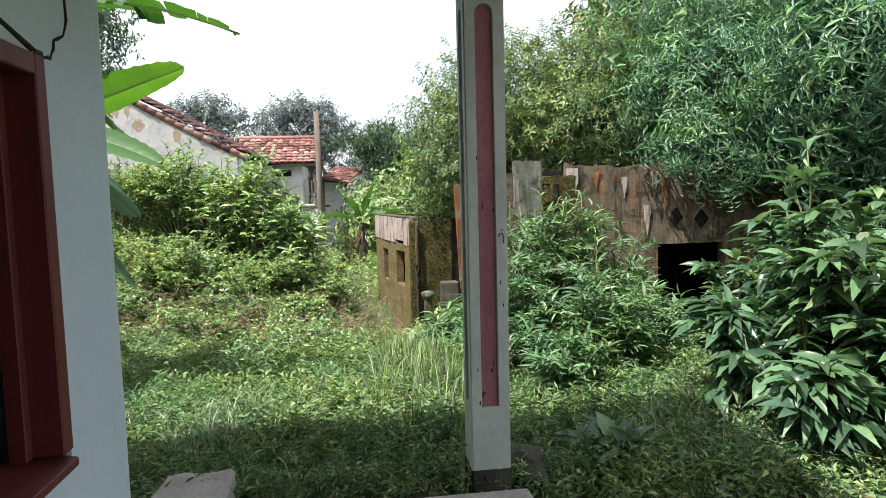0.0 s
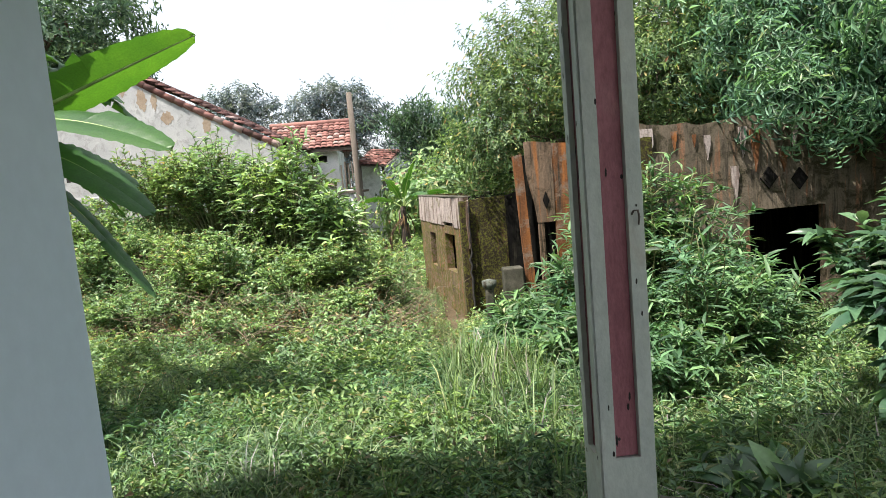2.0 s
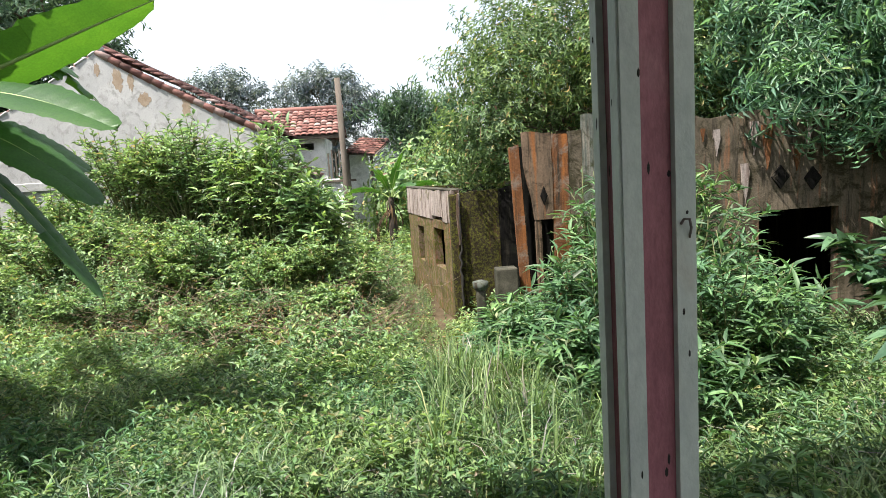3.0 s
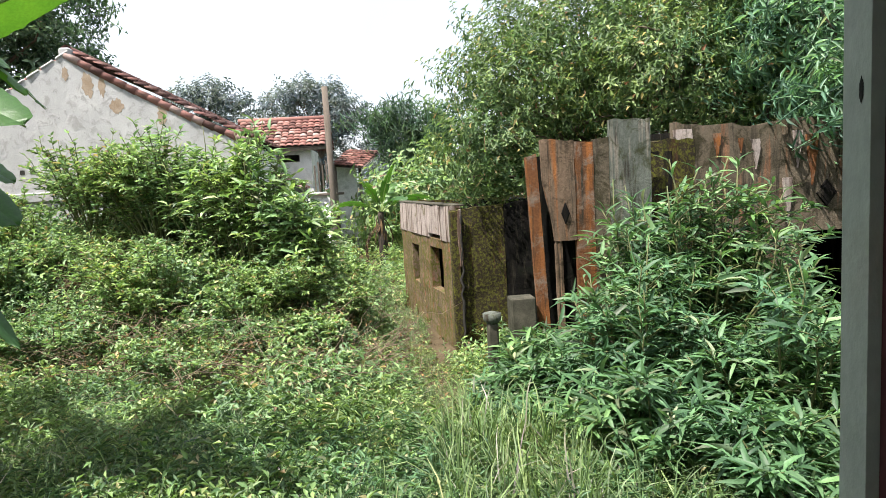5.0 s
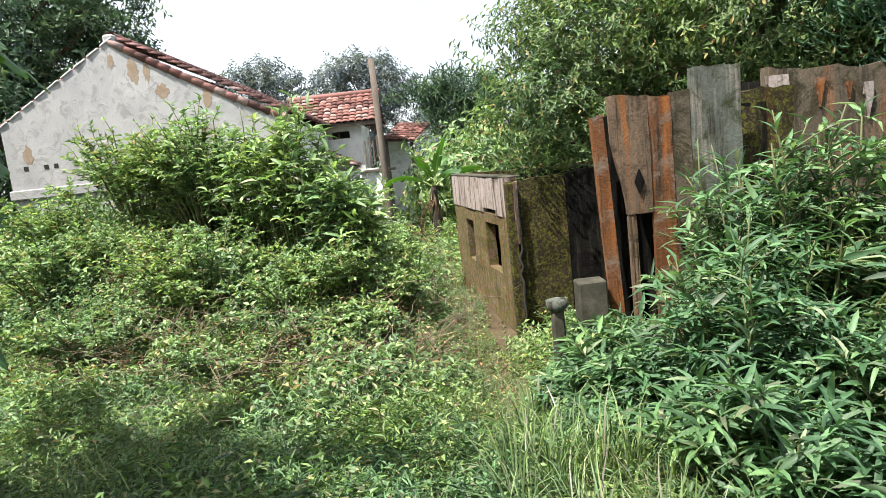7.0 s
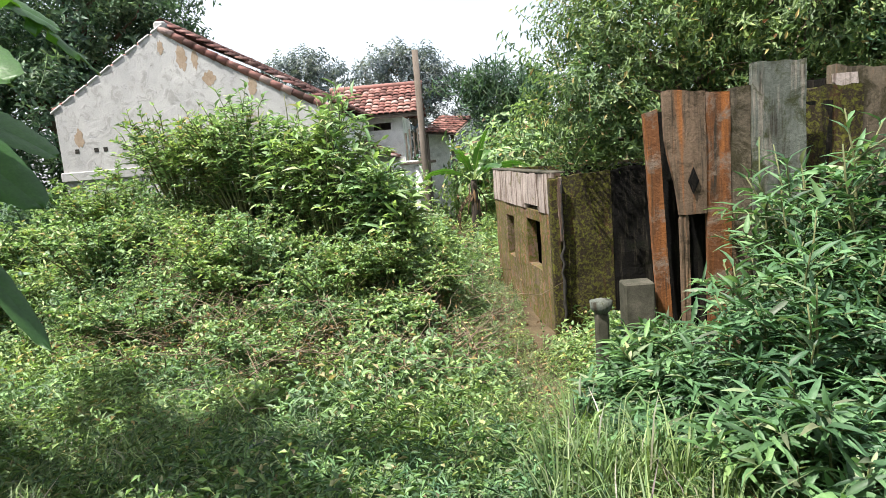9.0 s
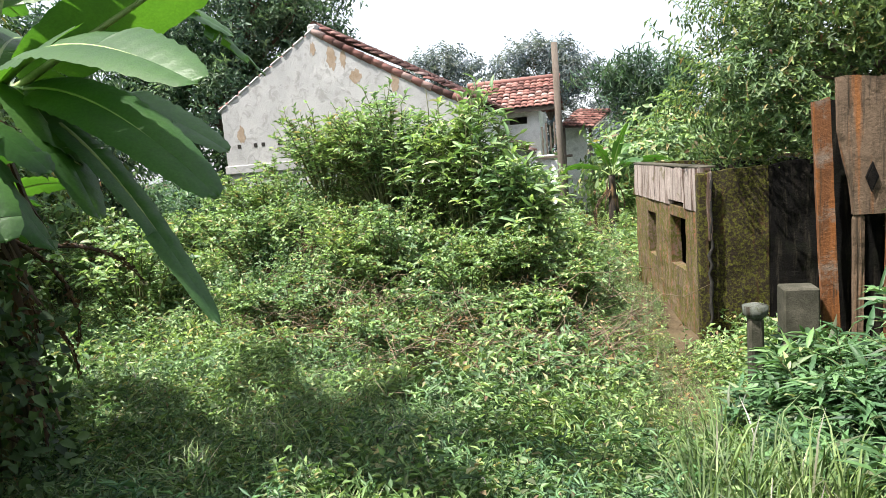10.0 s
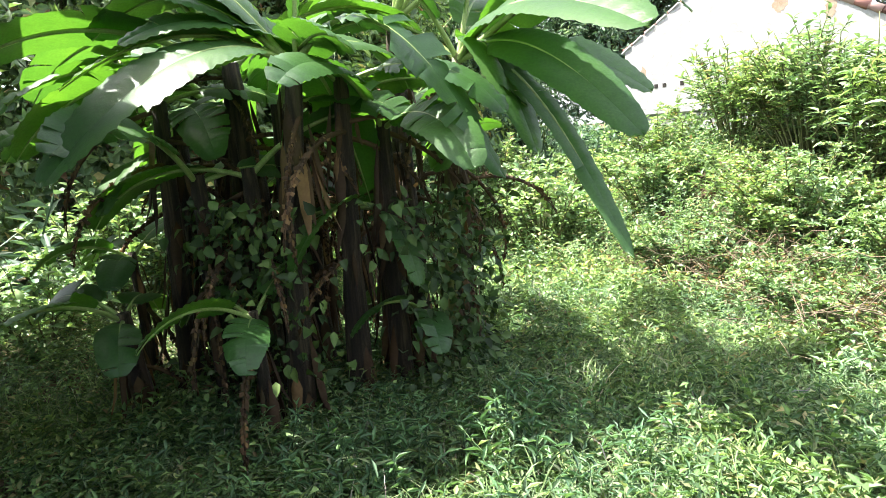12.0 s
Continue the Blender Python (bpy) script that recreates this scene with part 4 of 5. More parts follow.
    for x in (-1.4, -0.45):
        add("roof_post", tube([(x, 27.6, -0.9), (x, 27.6, 2.5)], [0.06, 0.06], 6), mat_pole)


make_house()
tp = np_part("wooden_pole", tube([(-1.28, 23.0, -0.95), (-1.29, 23.0, 2.0), (-1.31, 23.0, 4.87)], [0.12, 0.11, 0.10], 8), mat_pole)
tagged(tp, "tall weathered wooden pole standing by the house", "pole")

# ---------------------------------------------------------------- weeds and grass over the ground
def inside(x, y):
    """Whether the ground is free for weeds: not under a building."""
    free = ~((x > -8.3) & (x < 0.86) & (y < 3.2) | (x > -1.15) & (x < 0.86) & (y < 3.22))
    free &= ~((x > 0.6) & (x < 2.7) & (y > 11.0) & (y < 14.9))
    free &= ~((x > 2.95) & (x < 8.4) & (y > 8.9) & (y < 10.8))
    return free


def points_in(x0, x1, y0, y1, per_m2, rng, trail_keep=0.22):
    n = int((x1 - x0) * (y1 - y0) * per_m2)
    x, y = rng.uniform(x0, x1, n), rng.uniform(y0, y1, n)
    near = np.exp(-((x - trail_x(y)) / 0.33) ** 4) * smooth01(6.5, 8.0, y)
    keep = inside(x, y) & (rng.random(n) > near * (1 - trail_keep))
    x, y = x[keep], y[keep]
    z = ground_z(x, y)
    z = np.where((x > -1.15) & (x < 0.86) & (y < 3.62), 0.03, z)
    return np.stack([x, y, z], axis=1)


def height_patch(P, seed):
    low = 1 - 0.45 * np.exp(-((P[:, 0] - trail_x(P[:, 1])) / 0.55) ** 2) * smooth01(7.0, 8.5, P[:, 1])
    return (0.75 + 0.45 * lumps(P[:, 0] * 0.8, P[:, 1] * 0.8, seed)) * low


def stuff(name, vt, mat, label, category):
    return tagged(np_part(name, vt, mat), label, category, kind="stuff")


rng = np.random.default_rng(21)
broad_t = [sprig(rng, 0.26 * rng.uniform(0.8, 1.3), 11, 0.066 * rng.uniform(0.7, 1.3), 0.026 * rng.uniform(0.7, 1.25), 0, 0.5) for _ in range(8)]
low_t = [sprig(rng, 0.13, 8, 0.05, 0.024, 0, 0.6) for _ in range(6)]
narrow_t = [sprig(rng, 0.34, 12, 0.095, 0.02, 0, 0.5) for _ in range(6)]
tuft_t = [tuft(rng, 8, 0.36, 0.0055, 0.7) for _ in range(6)]
tall_t = [tuft(rng, 10, 0.8, 0.008, 0.4) for _ in range(5)]

P = points_in(-9.5, 6.5, 3.2, 8.0, 150, rng)
stuff("weeds", scatter(broad_t, P, 1.05 * height_patch(P, 1.0), rng, 0.35), mat_cover, "low bright green broad-leaved weeds over the ground", "weeds")
P = np.concatenate([points_in(-5.5, 5.5, 3.45, 7.0, 190, rng, 0.4), points_in(0.9, 4.0, 0.5, 3.5, 120, rng)])
stuff("ground_weeds", scatter(low_t, P, 1.0 + 0.3 * rng.random(len(P)), rng, 0.3), mat_cover, "creeping small-leaved weeds near the veranda", "weeds")
P = points_in(-9, 3.0, 8.0, 16.5, 125, rng)
stuff("weeds", scatter(broad_t, P, 1.35 * height_patch(P, 2.0) + 0.15, rng, 0.4), mat_bramble, "tangled bramble and weeds on the slope", "weeds")
P = points_in(-7.5, 1.0, 6.5, 13.0, 45, rng)
stuff("weeds", scatter(narrow_t, P, 0.9 * height_patch(P, 3.0) + 0.1, rng, 0.4), mat_cover, "narrow-leaved weeds among the brambles", "weeds")
P = points_in(-14, 12.0, 14.0, 30.0, 22, rng)
stuff("far_weeds", scatter(broad_t, P, 2.3 * height_patch(P, 4.0) + 0.4, rng, 0.4), mat_bramble, "rank weeds round the far house", "weeds")
P = np.concatenate([points_in(0.9, 12, -8, 3.5, 30, rng), points_in(5.5, 12, 3.5, 9, 30, rng)])
stuff("weeds", scatter(broad_t, P, 1.2 * height_patch(P, 9.0) + 0.1, rng, 0.4), mat_cover, "green weeds beside the house", "weeds")
P = points_in(-45, 25, 30, 62, 2.2, rng)
stuff("far_weeds", scatter(broad_t, P, 6.0 * height_patch(P, 7.0) + 1.0, rng, 0.4), mat_darktree, "rank green growth far off", "weeds")
P = points_in(-42, -8.5, -5, 30, 5, rng)
stuff("far_weeds", scatter(broad_t, P, 4.0 * height_patch(P, 8.0) + 1.0, rng, 0.4), mat_darktree, "rank green growth beyond the banana clump", "weeds")
P = points_in(-5.5, 5.5, 3.5, 7.5, 60, rng, 0.5)
stuff("weeds", scatter(narrow_t, P, 0.75 * height_patch(P, 6.0) + 0.2, rng, 0.4), mat_willow, "narrow-leaved upright weeds near the veranda", "weeds")
P = points_in(-5.5, 5.5, 3.5, 9.5, 130, rng, 0.3)
stuff("grass", scatter(tuft_t, P, 0.8 * height_patch(P, 5.0) + 0.2, rng, 0.25), mat_grass, "fresh green grass among the weeds", "grass")
n = 120
gx, gy = rng.normal(0.62, 0.32, n), rng.normal(5.9, 0.75, n)
P = np.stack([gx, gy, ground_z(gx, gy)], 1)[inside(gx, gy) & (gy > 4.2)]
stuff("tall_grass", scatter(tall_t, P, 0.5 + 0.35 * rng.random(len(P)), rng, 0.15), mat_grass, "tall light green grass blades", "grass")
n = 1500
gy = rng.uniform(6.8, 18, n)
gx = trail_x(gy) + rng.normal(0, 0.26, n)
P = np.stack([gx, gy, ground_z(gx, gy)], 1)[inside(gx, gy)]
stuff("path_grass", scatter(tuft_t, P, 0.22 + 0.2 * rng.random(len(P)), rng, 0.3), mat_grass, "short trodden grass on the footpath", "grass")
n = 800
gy = rng.uniform(6.5, 16, n)
gx = trail_x(gy) + rng.normal(0, 0.28, n)
k = inside(gx, gy)
gx, gy = gx[k], gy[k]
P = np.stack([gx, gy, ground_z(gx, gy) + 0.012], 1)
D = np.stack([rng.normal(0, 1, len(P)), rng.normal(0, 1, len(P)), rng.normal(0, 0.1, len(P))], 1)
stuff("leaf_litter", leaves(P, D, np.tile((0.05, 0.05, 1.0), (len(P), 1)) + rng.normal(0, 0.25, (len(P), 3)), rng.uniform(0.04, 0.09, len(P)), rng.uniform(0.02, 0.045, len(P)), 0, 0.05),
      mat_litter, "dry brown fallen leaves on the footpath", "leaf litter")


# ---------------------------------------------------------------- shrubs
def bent(rng, base, top, k=7, wob=0.06):
    f = np.linspace(0, 1, k)[:, None]
    base, top = np.array(base, float), np.array(top, float)
    mid = (base + top) / 2 + np.array([0, 0, 0.15 * np.linalg.norm(top - base)])
    p = base * (1 - f) ** 2 + 2 * mid * f * (1 - f) + top * f ** 2
    return p + rng.normal(0, wob, p.shape) * f * np.linalg.norm(top - base) * 0.25


def make_shrub(name, x, y, height, spread, stems, leaf_l, leaf_w, per_stem, mat, label, seed, detail=1, category="shrub", droop=0.3, branches=4, base_z=None, leaf_rise=0.2, group=""):
    rng = np.random.default_rng(seed)
    z0 = float(ground_z(x, y)) - 0.05 if base_z is None else base_z
    sh = thing(name, pose(x, y, z0), label, category, group)
    tubes, P, D = [], [], []
    for s in range(stems):
        a, r = rng.uniform(0, 2 * math.pi), spread * math.sqrt(rng.random())
        hh = height * rng.uniform(0.62, 1.0) * (1 - 0.25 * (r / spread) ** 2)
        top = (r * math.cos(a), r * math.sin(a), hh)
        p = bent(rng, (0.25 * r * math.cos(a), 0.25 * r * math.sin(a), 0), top)
        tubes.append(tube(p, np.linspace(0.012, 0.003, len(p)) * (height ** 0.5), 5))
        runs = [(p, 0.22)]
        for b in range(branches):
            f = rng.uniform(0.3, 0.85)
            o = np.array([np.interp(f, np.linspace(0, 1, len(p)), p[:, i]) for i in range(3)])
            ba = rng.uniform(0, 2 * math.pi)
            ln = 0.38 * hh * (1.1 - f)+0.1
            q = bent(rng, o, o + np.array([math.cos(ba) * ln, math.sin(ba) * ln, ln * rng.uniform(0.1, 0.7)]), 5)
            tubes.append(tube(q, np.linspace(0.005, 0.002, 5) * (height ** 0.5), 4))
            runs.append((q, 0.1))
        for q, start in runs:
            m = max(4, int(per_stem / (1 + branches * 0.6) * (1 if start > 0.15 else 0.6)))
            f = np.sort(rng.uniform(start, 1.0, m))
            pts = np.stack([np.interp(f, np.linspace(0, 1, len(q)), q[:, i]) for i in range(3)], 1)
            ang = np.arange(m) * 2.4 + rng.uniform(0, 6)
            ax = unit((q[-1] - q[0])[None])[0]
            d = np.stack([np.cos(ang), np.sin(ang), rng.normal(leaf_rise, 0.25, m)], 1) + ax * (0.3 + 0.7 * f[:, None] ** 2)
            P.append(pts)
            D.append(d)
    P, D = np.concatenate(P), np.concatenate(D)
    N = np.tile((0, 0, 1.0), (len(P), 1)) + rng.normal(0, 0.35, (len(P), 3))
    np_part("woody_frame", join(tubes), mat_stem, sh)
    np_part("foliage", leaves(P, D, N, leaf_l * rng.uniform(0.55, 1.15, len(P)), leaf_w * rng.uniform(0.6, 1.15, len(P)), detail, droop), mat, sh)
    return sh


W_LABEL = "tall narrow-leaved green shrub in front of the ruin"
for i, (x, y, h, s, st) in enumerate([(1.75, 6.9, 1.6, 0.6, 20), (2.35, 7.3, 2.35, 0.7, 24), (2.15, 7.8, 2.2, 0.5, 16), (2.95, 7.7, 2.1, 0.75, 24), (2.4, 6.2, 1.35, 0.65, 22), (1.5, 6.15, 0.95, 0.55, 18),
                                      (3.6, 8.1, 1.3, 0.55, 16), (1.3, 7.6, 0.95, 0.45, 14), (3.1, 6.7, 1.05, 0.6, 18), (1.05, 7.0, 0.55, 0.35, 12), (1.9, 5.4, 0.7, 0.45, 12), (0.92, 7.9, 0.88, 0.25, 12), (1.3, 8.05, 0.95, 0.35, 12), (1.1, 7.4, 0.8, 0.35, 12)]):
    make_shrub("narrow_leaved_shrub", x, y, h, s, st, 0.19, 0.036, 74, mat_willow, W_LABEL, 100 + i, 1, droop=0.3, group="shrubs by the ruin")
B_LABEL = "tall broad-leaved dark green shrub by the veranda"
for i, (x, y, h, s, st) in enumerate([(4.75, 6.4, 1.9, 0.75, 26), (4.6, 5.2, 2.3, 0.9, 18), (5.0, 7.2, 1.7, 0.9, 16), (1.7, 3.9, 0.36, 0.25, 5)]):
    make_shrub("broad_leaved_shrub", x, y, h, s, st, 0.25, 0.115, 36, mat_broad, B_LABEL, 140 + i, 1, droop=0.4, branches=2, group="broad-leaved shrubs")
# a stand of few upright stems, leafy to the top
for i, (x, y, h, s, st) in enumerate([(3.30, 4.30, 2.35, 0.14, 3), (2.95, 4.55, 1.2, 0.2, 4), (3.95, 4.45, 2.05, 0.30, 6), (3.65, 3.75, 1.35, 0.28, 5), (3.05, 3.75, 0.95, 0.25, 4), (4.2, 3.9, 1.7, 0.35, 6), (3.85, 5.0, 1.9, 0.3, 5)]):
    make_shrub("broad_leaved_shrub", x, y, h, s, st, 0.24, 0.105, 105, mat_broad, "upright broad-leaved plant with drooping dark leaves", 240 + i, 1, droop=0.55, branches=3, leaf_rise=0.05, group="broad-leaved shrubs")
# saplings and thicket on the bramble mound
for i, (x, y, h, s, st, ll, lw) in enumerate([(-1.95, 12.0, 2.6, 0.65, 32, 0.22, 0.062), (-2.6, 12.3, 2.35, 0.8, 26, 0.18, 0.056), (-3.3, 12.5, 2.1, 0.8, 24, 0.15, 0.055), (-3.3, 12.6, 1.9, 1.1, 44, 0.10, 0.045), (-4.4, 12.9, 1.75, 1.1, 40, 0.10, 0.045), (-1.2, 11.7, 2.1, 0.5, 28, 0.23, 0.065),
                                              (-5.7, 13.2, 1.5, 1.0, 30, 0.10, 0.045), (-3.0, 11.3, 1.25, 1.2, 34, 0.08, 0.04), (-1.3, 11.2, 1.0, 0.8, 24, 0.08, 0.04), (-1.5, 13.4, 1.9, 0.9, 24, 0.11, 0.055),
                                              (-0.9, 14.2, 1.1, 0.7, 18, 0.10, 0.05), (-6.9, 13.0, 1.6, 1.1, 30, 0.11, 0.055), (-1.2, 17.5, 1.4, 0.9, 18, 0.12, 0.06), (-6.2, 10.4, 1.7, 1.0, 26, 0.13, 0.075),
                                              (-2.2, 9.6, 0.65, 0.9, 24, 0.07, 0.035), (-1.0, 9.3, 0.55, 0.7, 20, 0.07, 0.035), (-3.9, 10.3, 0.8, 0.9, 24, 0.08, 0.04), (-7.6, 9.2, 2.0, 1.1, 28, 0.14, 0.08),
                                              (-8.4, 11.4, 2.3, 1.2, 30, 0.12, 0.06), (-5.1, 11.6, 1.1, 0.9, 24, 0.09, 0.045), (-7.2, 7.0, 1.5, 0.9, 22, 0.15, 0.09), (-8.2, 5.2, 1.9, 1.1, 26, 0.14, 0.08), (-7.4, 4.2, 1.2, 0.8, 22, 0.13, 0.07),
                                              (-0.6, 11.3, 0.95, 0.6, 24, 0.08, 0.04), (-0.95, 10.3, 0.65, 0.8, 26, 0.08, 0.04), (-1.75, 10.7, 0.85, 0.9, 30, 0.08, 0.04), (-2.9, 10.9, 0.95, 0.9, 28, 0.09, 0.04)]):
    big = ll > 0.12
    make_shrub("sapling" if big else "bramble_bush", x, y, h, s, st, ll, lw, 54 if big else 95, mat_sapling if big else mat_bramble,
               "leafy bright green sapling on the bramble mound" if big else "tangled bramble bush with small leaves", 170 + i, 1 if big else 0, "sapling" if big else "bush", group="bramble thicket")
# dry brown sticks in the brambles
for i, (x, y) in enumerate([(-1.9, 9.2), (-0.9, 10.6), (-1.2, 9.0), (-2.6, 10.3), (-2.9, 9.6), (-0.5, 10.0), (-0.35, 9.3), (-3.5, 10.2), (-0.7, 11.3), (-1.75, 9.5)]):
    rng = np.random.default_rng(60 + i)
    tw = []
    for k in range(46):
        b = np.array([rng.normal(0, 0.32), rng.normal(0, 0.32), rng.uniform(0.0, 0.3)])
        tw.append(tube(bent(rng, b, b + np.array([rng.normal(0, 0.42), rng.normal(0, 0.42), rng.uniform(0.05, 0.38)]), 6, 0.22), np.linspace(0.006, 0.002, 6), 4))
    nl = 130
    P = np.stack([rng.normal(0, 0.36, nl), rng.normal(0, 0.36, nl), rng.uniform(0.05, 0.5, nl)], 1)
    ob = np_part("twig_heap", join(tw), mat_twig)
    ob.location = (x, y, float(ground_z(x, y)))
    tagged(ob, "heap of dry brown bramble twigs", "twigs", kind="stuff")
    ob = np_part("dead_leaves", leaves(P, rng.normal(0, 1, (nl, 3)), rng.normal(0, 1, (nl, 3)) + np.array([0, 0, 0.6]), rng.uniform(0.03, 0.07, nl), rng.uniform(0.012, 0.03, nl), 0, 0.2), mat_litter)
    ob.location = (x, y, float(ground_z(x, y)))
    tagged(ob, "withered brown leaves caught in the brambles", "dead leaves", kind="stuff")


# ---------------------------------------------------------------- trees
def make_tree(name, x, y, blobs, trunk_h, mat, label, seed, n_twigs, twig_scale=1.0, leaf=(0.10, 0.035), base_z=None, r0=0.12, category="tree", hollow=0.55, limbs=3, hang=0.0, leaves_per=10, detail=0):
    """blobs: crown lobes (dx, dy, z, rx, ry, rz) filled with leafy twigs near their surface."""
    rng = np.random.default_rng(seed)
    z0 = float(ground_z(x, y)) - 0.1 if base_z is None else base_z
    tr = thing(name, pose(x, y, z0), label, category)
    temps = [sprig(rng, 0.3, leaves_per, leaf[0], leaf[1], detail, 0.35 - hang, True, 0.35) for _ in range(6)]
    top = np.array([rng.normal(0, 0.1), rng.normal(0, 0.1), trunk_h])
    trunk = bent(rng, (0, 0, 0), top, 8, 0.05)
    np_part("trunk", tube(trunk, np.linspace(r0, r0 * 0.6, 8), 10), mat_bark, tr, "", True)
    lt = []
    vol = np.array([b[3] * b[4] * b[5] for b in blobs]) ** 0.67
    share = vol / vol.sum()
    PP, AA = [], []
    for b, sh in zip(blobs, share):
        c = np.array([b[0], b[1], b[2] - z0])
        rad = np.array(b[3:6])
        for k in range(limbs):
            d = unit(rng.normal(0, 1, (1, 3)))[0]
            q = bent(rng, trunk[rng.integers(4, 8)], c + d * rad * 0.75, 8, 0.08)
            lt.append(tube(q, np.linspace(r0 * 0.45, 0.008, 8), 6))
            for s in range(5):
                o = q[rng.integers(3, 8)]
                q2 = bent(rng, o, o + unit(rng.normal(0, 1, (1, 3)))[0] * rad * 0.55, 5, 0.1)
                lt.append(tube(q2, np.linspace(r0 * 0.16, 0.004, 5), 4))
        n = int(n_twigs * sh)
        d = unit(rng.normal(0, 1, (n, 3)))
        lump = 1 + 0.28 * np.sin(d[:, 0] * 5 + seed) * np.cos(d[:, 1] * 6 + d[:, 2] * 4) + 0.12 * np.sin(d[:, 2] * 13 + d[:, 0] * 11)
        r = (hollow + (1 - hollow) * rng.random(n) ** 0.6) * lump
        r *= 1 + 0.15 * (rng.random(n) > 0.93)
        PP.append(c + d * rad * r[:, None])
        AA.append(d + rng.normal(0, 0.45, (n, 3)) + np.array([0, 0, 0.3 - hang]))
    np_part("branchwork", join(lt), mat_bark, tr)
    np_part("crown", scatter(temps, np.concatenate(PP), twig_scale * rng.uniform(0.7, 1.25, sum(len(p) for p in PP)), rng, axis=np.concatenate(AA)), mat, tr)
    return tr


make_tree("bushy_tree", 4.0, 12.0, [(-1.75, 0.0, 2.75, 1.2, 1.2, 1.2), (-0.9, 0.4, 3.45, 1.5, 1.4, 1.3), (0.9, 0.2, 3.7, 1.6, 1.5, 1.25), (-2.2, -0.3, 2.0, 0.85, 0.9, 0.65), (0.2, -1.0, 2.9, 1.6, 1.0, 0.9), (1.6, -0.6, 3.0, 1.5, 1.0, 1.1)],
          2.4, mat_tree, "dense light green bushy tree behind the ruin", 301, 6500, 0.92, (0.095, 0.034), r0=0.13, hollow=0.42, limbs=5)
make_tree("overhanging_tree", 6.5, 10.2, [(-0.5, -0.3, 3.2, 1.6, 1.3, 1.2), (1.3, -0.6, 3.3, 1.9, 1.5, 1.5), (0.4, -1.6, 2.6, 1.4, 0.9, 0.8), (0.4, 0.4, 4.5, 2.2, 1.5, 1.2), (-1.2, -1.2, 2.3, 0.8, 0.6, 0.5)],
          2.3, mat_overhang, "green narrow-leaved tree overhanging the ruin", 302, 4200, 1.15, (0.14, 0.028), r0=0.12, hang=0.25, hollow=0.42)
make_tree("overhanging_tree", 7.6, 7.6, [(-0.7, 0.0, 3.2, 1.4, 1.3, 1.3), (0.5, 0.3, 2.4, 1.5, 1.4, 1.2), (0.0, 0.0, 4.2, 1.6, 1.4, 1.0), (0.3, -0.3, 1.2, 1.3, 1.2, 1.0)],
          2.3, mat_overhang, "narrow-leaved green tree leaning over the weeds", 303, 3300, 1.2, (0.15, 0.028), r0=0.1, hang=0.25, hollow=0.42)
make_tree("tall_tree", 8.5, 16.0, [(-0.4, 0, 6.9, 1.6, 1.5, 0.9), (-1.6, 0, 5.9, 0.9, 1.0, 0.5), (1.8, 0, 5.4, 1.6, 1.5, 1.3), (-1, -0.5, 3.6, 2.2, 1.5, 1.0)], 4.5, mat_tree, "tall green tree behind the ruin", 304, 1500, 1.7, (0.13, 0.045), r0=0.16)
# far trees behind the house, and the big one to its left
make_tree("shade_tree", -12.5, 23, [(0, 0, 6.8, 3.2, 2.5, 2.0), (2.2, 0, 5.4, 2.2, 2, 1.5), (-2.5, 0, 5.5, 2.5, 2, 2), (3.6, -1, 7.3, 1.5, 1.5, 1.0), (0, -1, 3.6, 3, 2, 1.6)], 5, mat_darktree, "large dark green shade tree beside the house", 305, 3600, 2.4, (0.08, 0.035), r0=0.3)
make_tree("shade_tree", -14.5, 16.5, [(0, 0, 4.2, 2.2, 2, 2.0), (1.5, -1, 2.2, 2.2, 2, 1.6), (-2, 0, 3, 2, 2, 2.2)], 3, mat_darktree, "dark green tree at the edge of the weeds", 306, 2500, 2.2, (0.08, 0.04), r0=0.2)
for i, (x, y) in enumerate([(-11.5, 10.5), (-12, 5.5), (-10.6, 7.8), (-13.5, 13.5)]):
    make_tree('shade_tree', x, y, [(0, 0, 3.6, 2.0, 2, 1.8), (0.5, 0.6, 1.6, 2.2, 2.2, 1.7), (-0.8, 0, 4.8, 1.6, 1.6, 1.2)], 3, mat_tree, 'leafy green tree behind the banana clump', 330 + i, 2300, 2.0, (0.09, 0.045), r0=0.15)
FAR_LABEL = "far tree behind the house, haze put into its grey-green leaves"
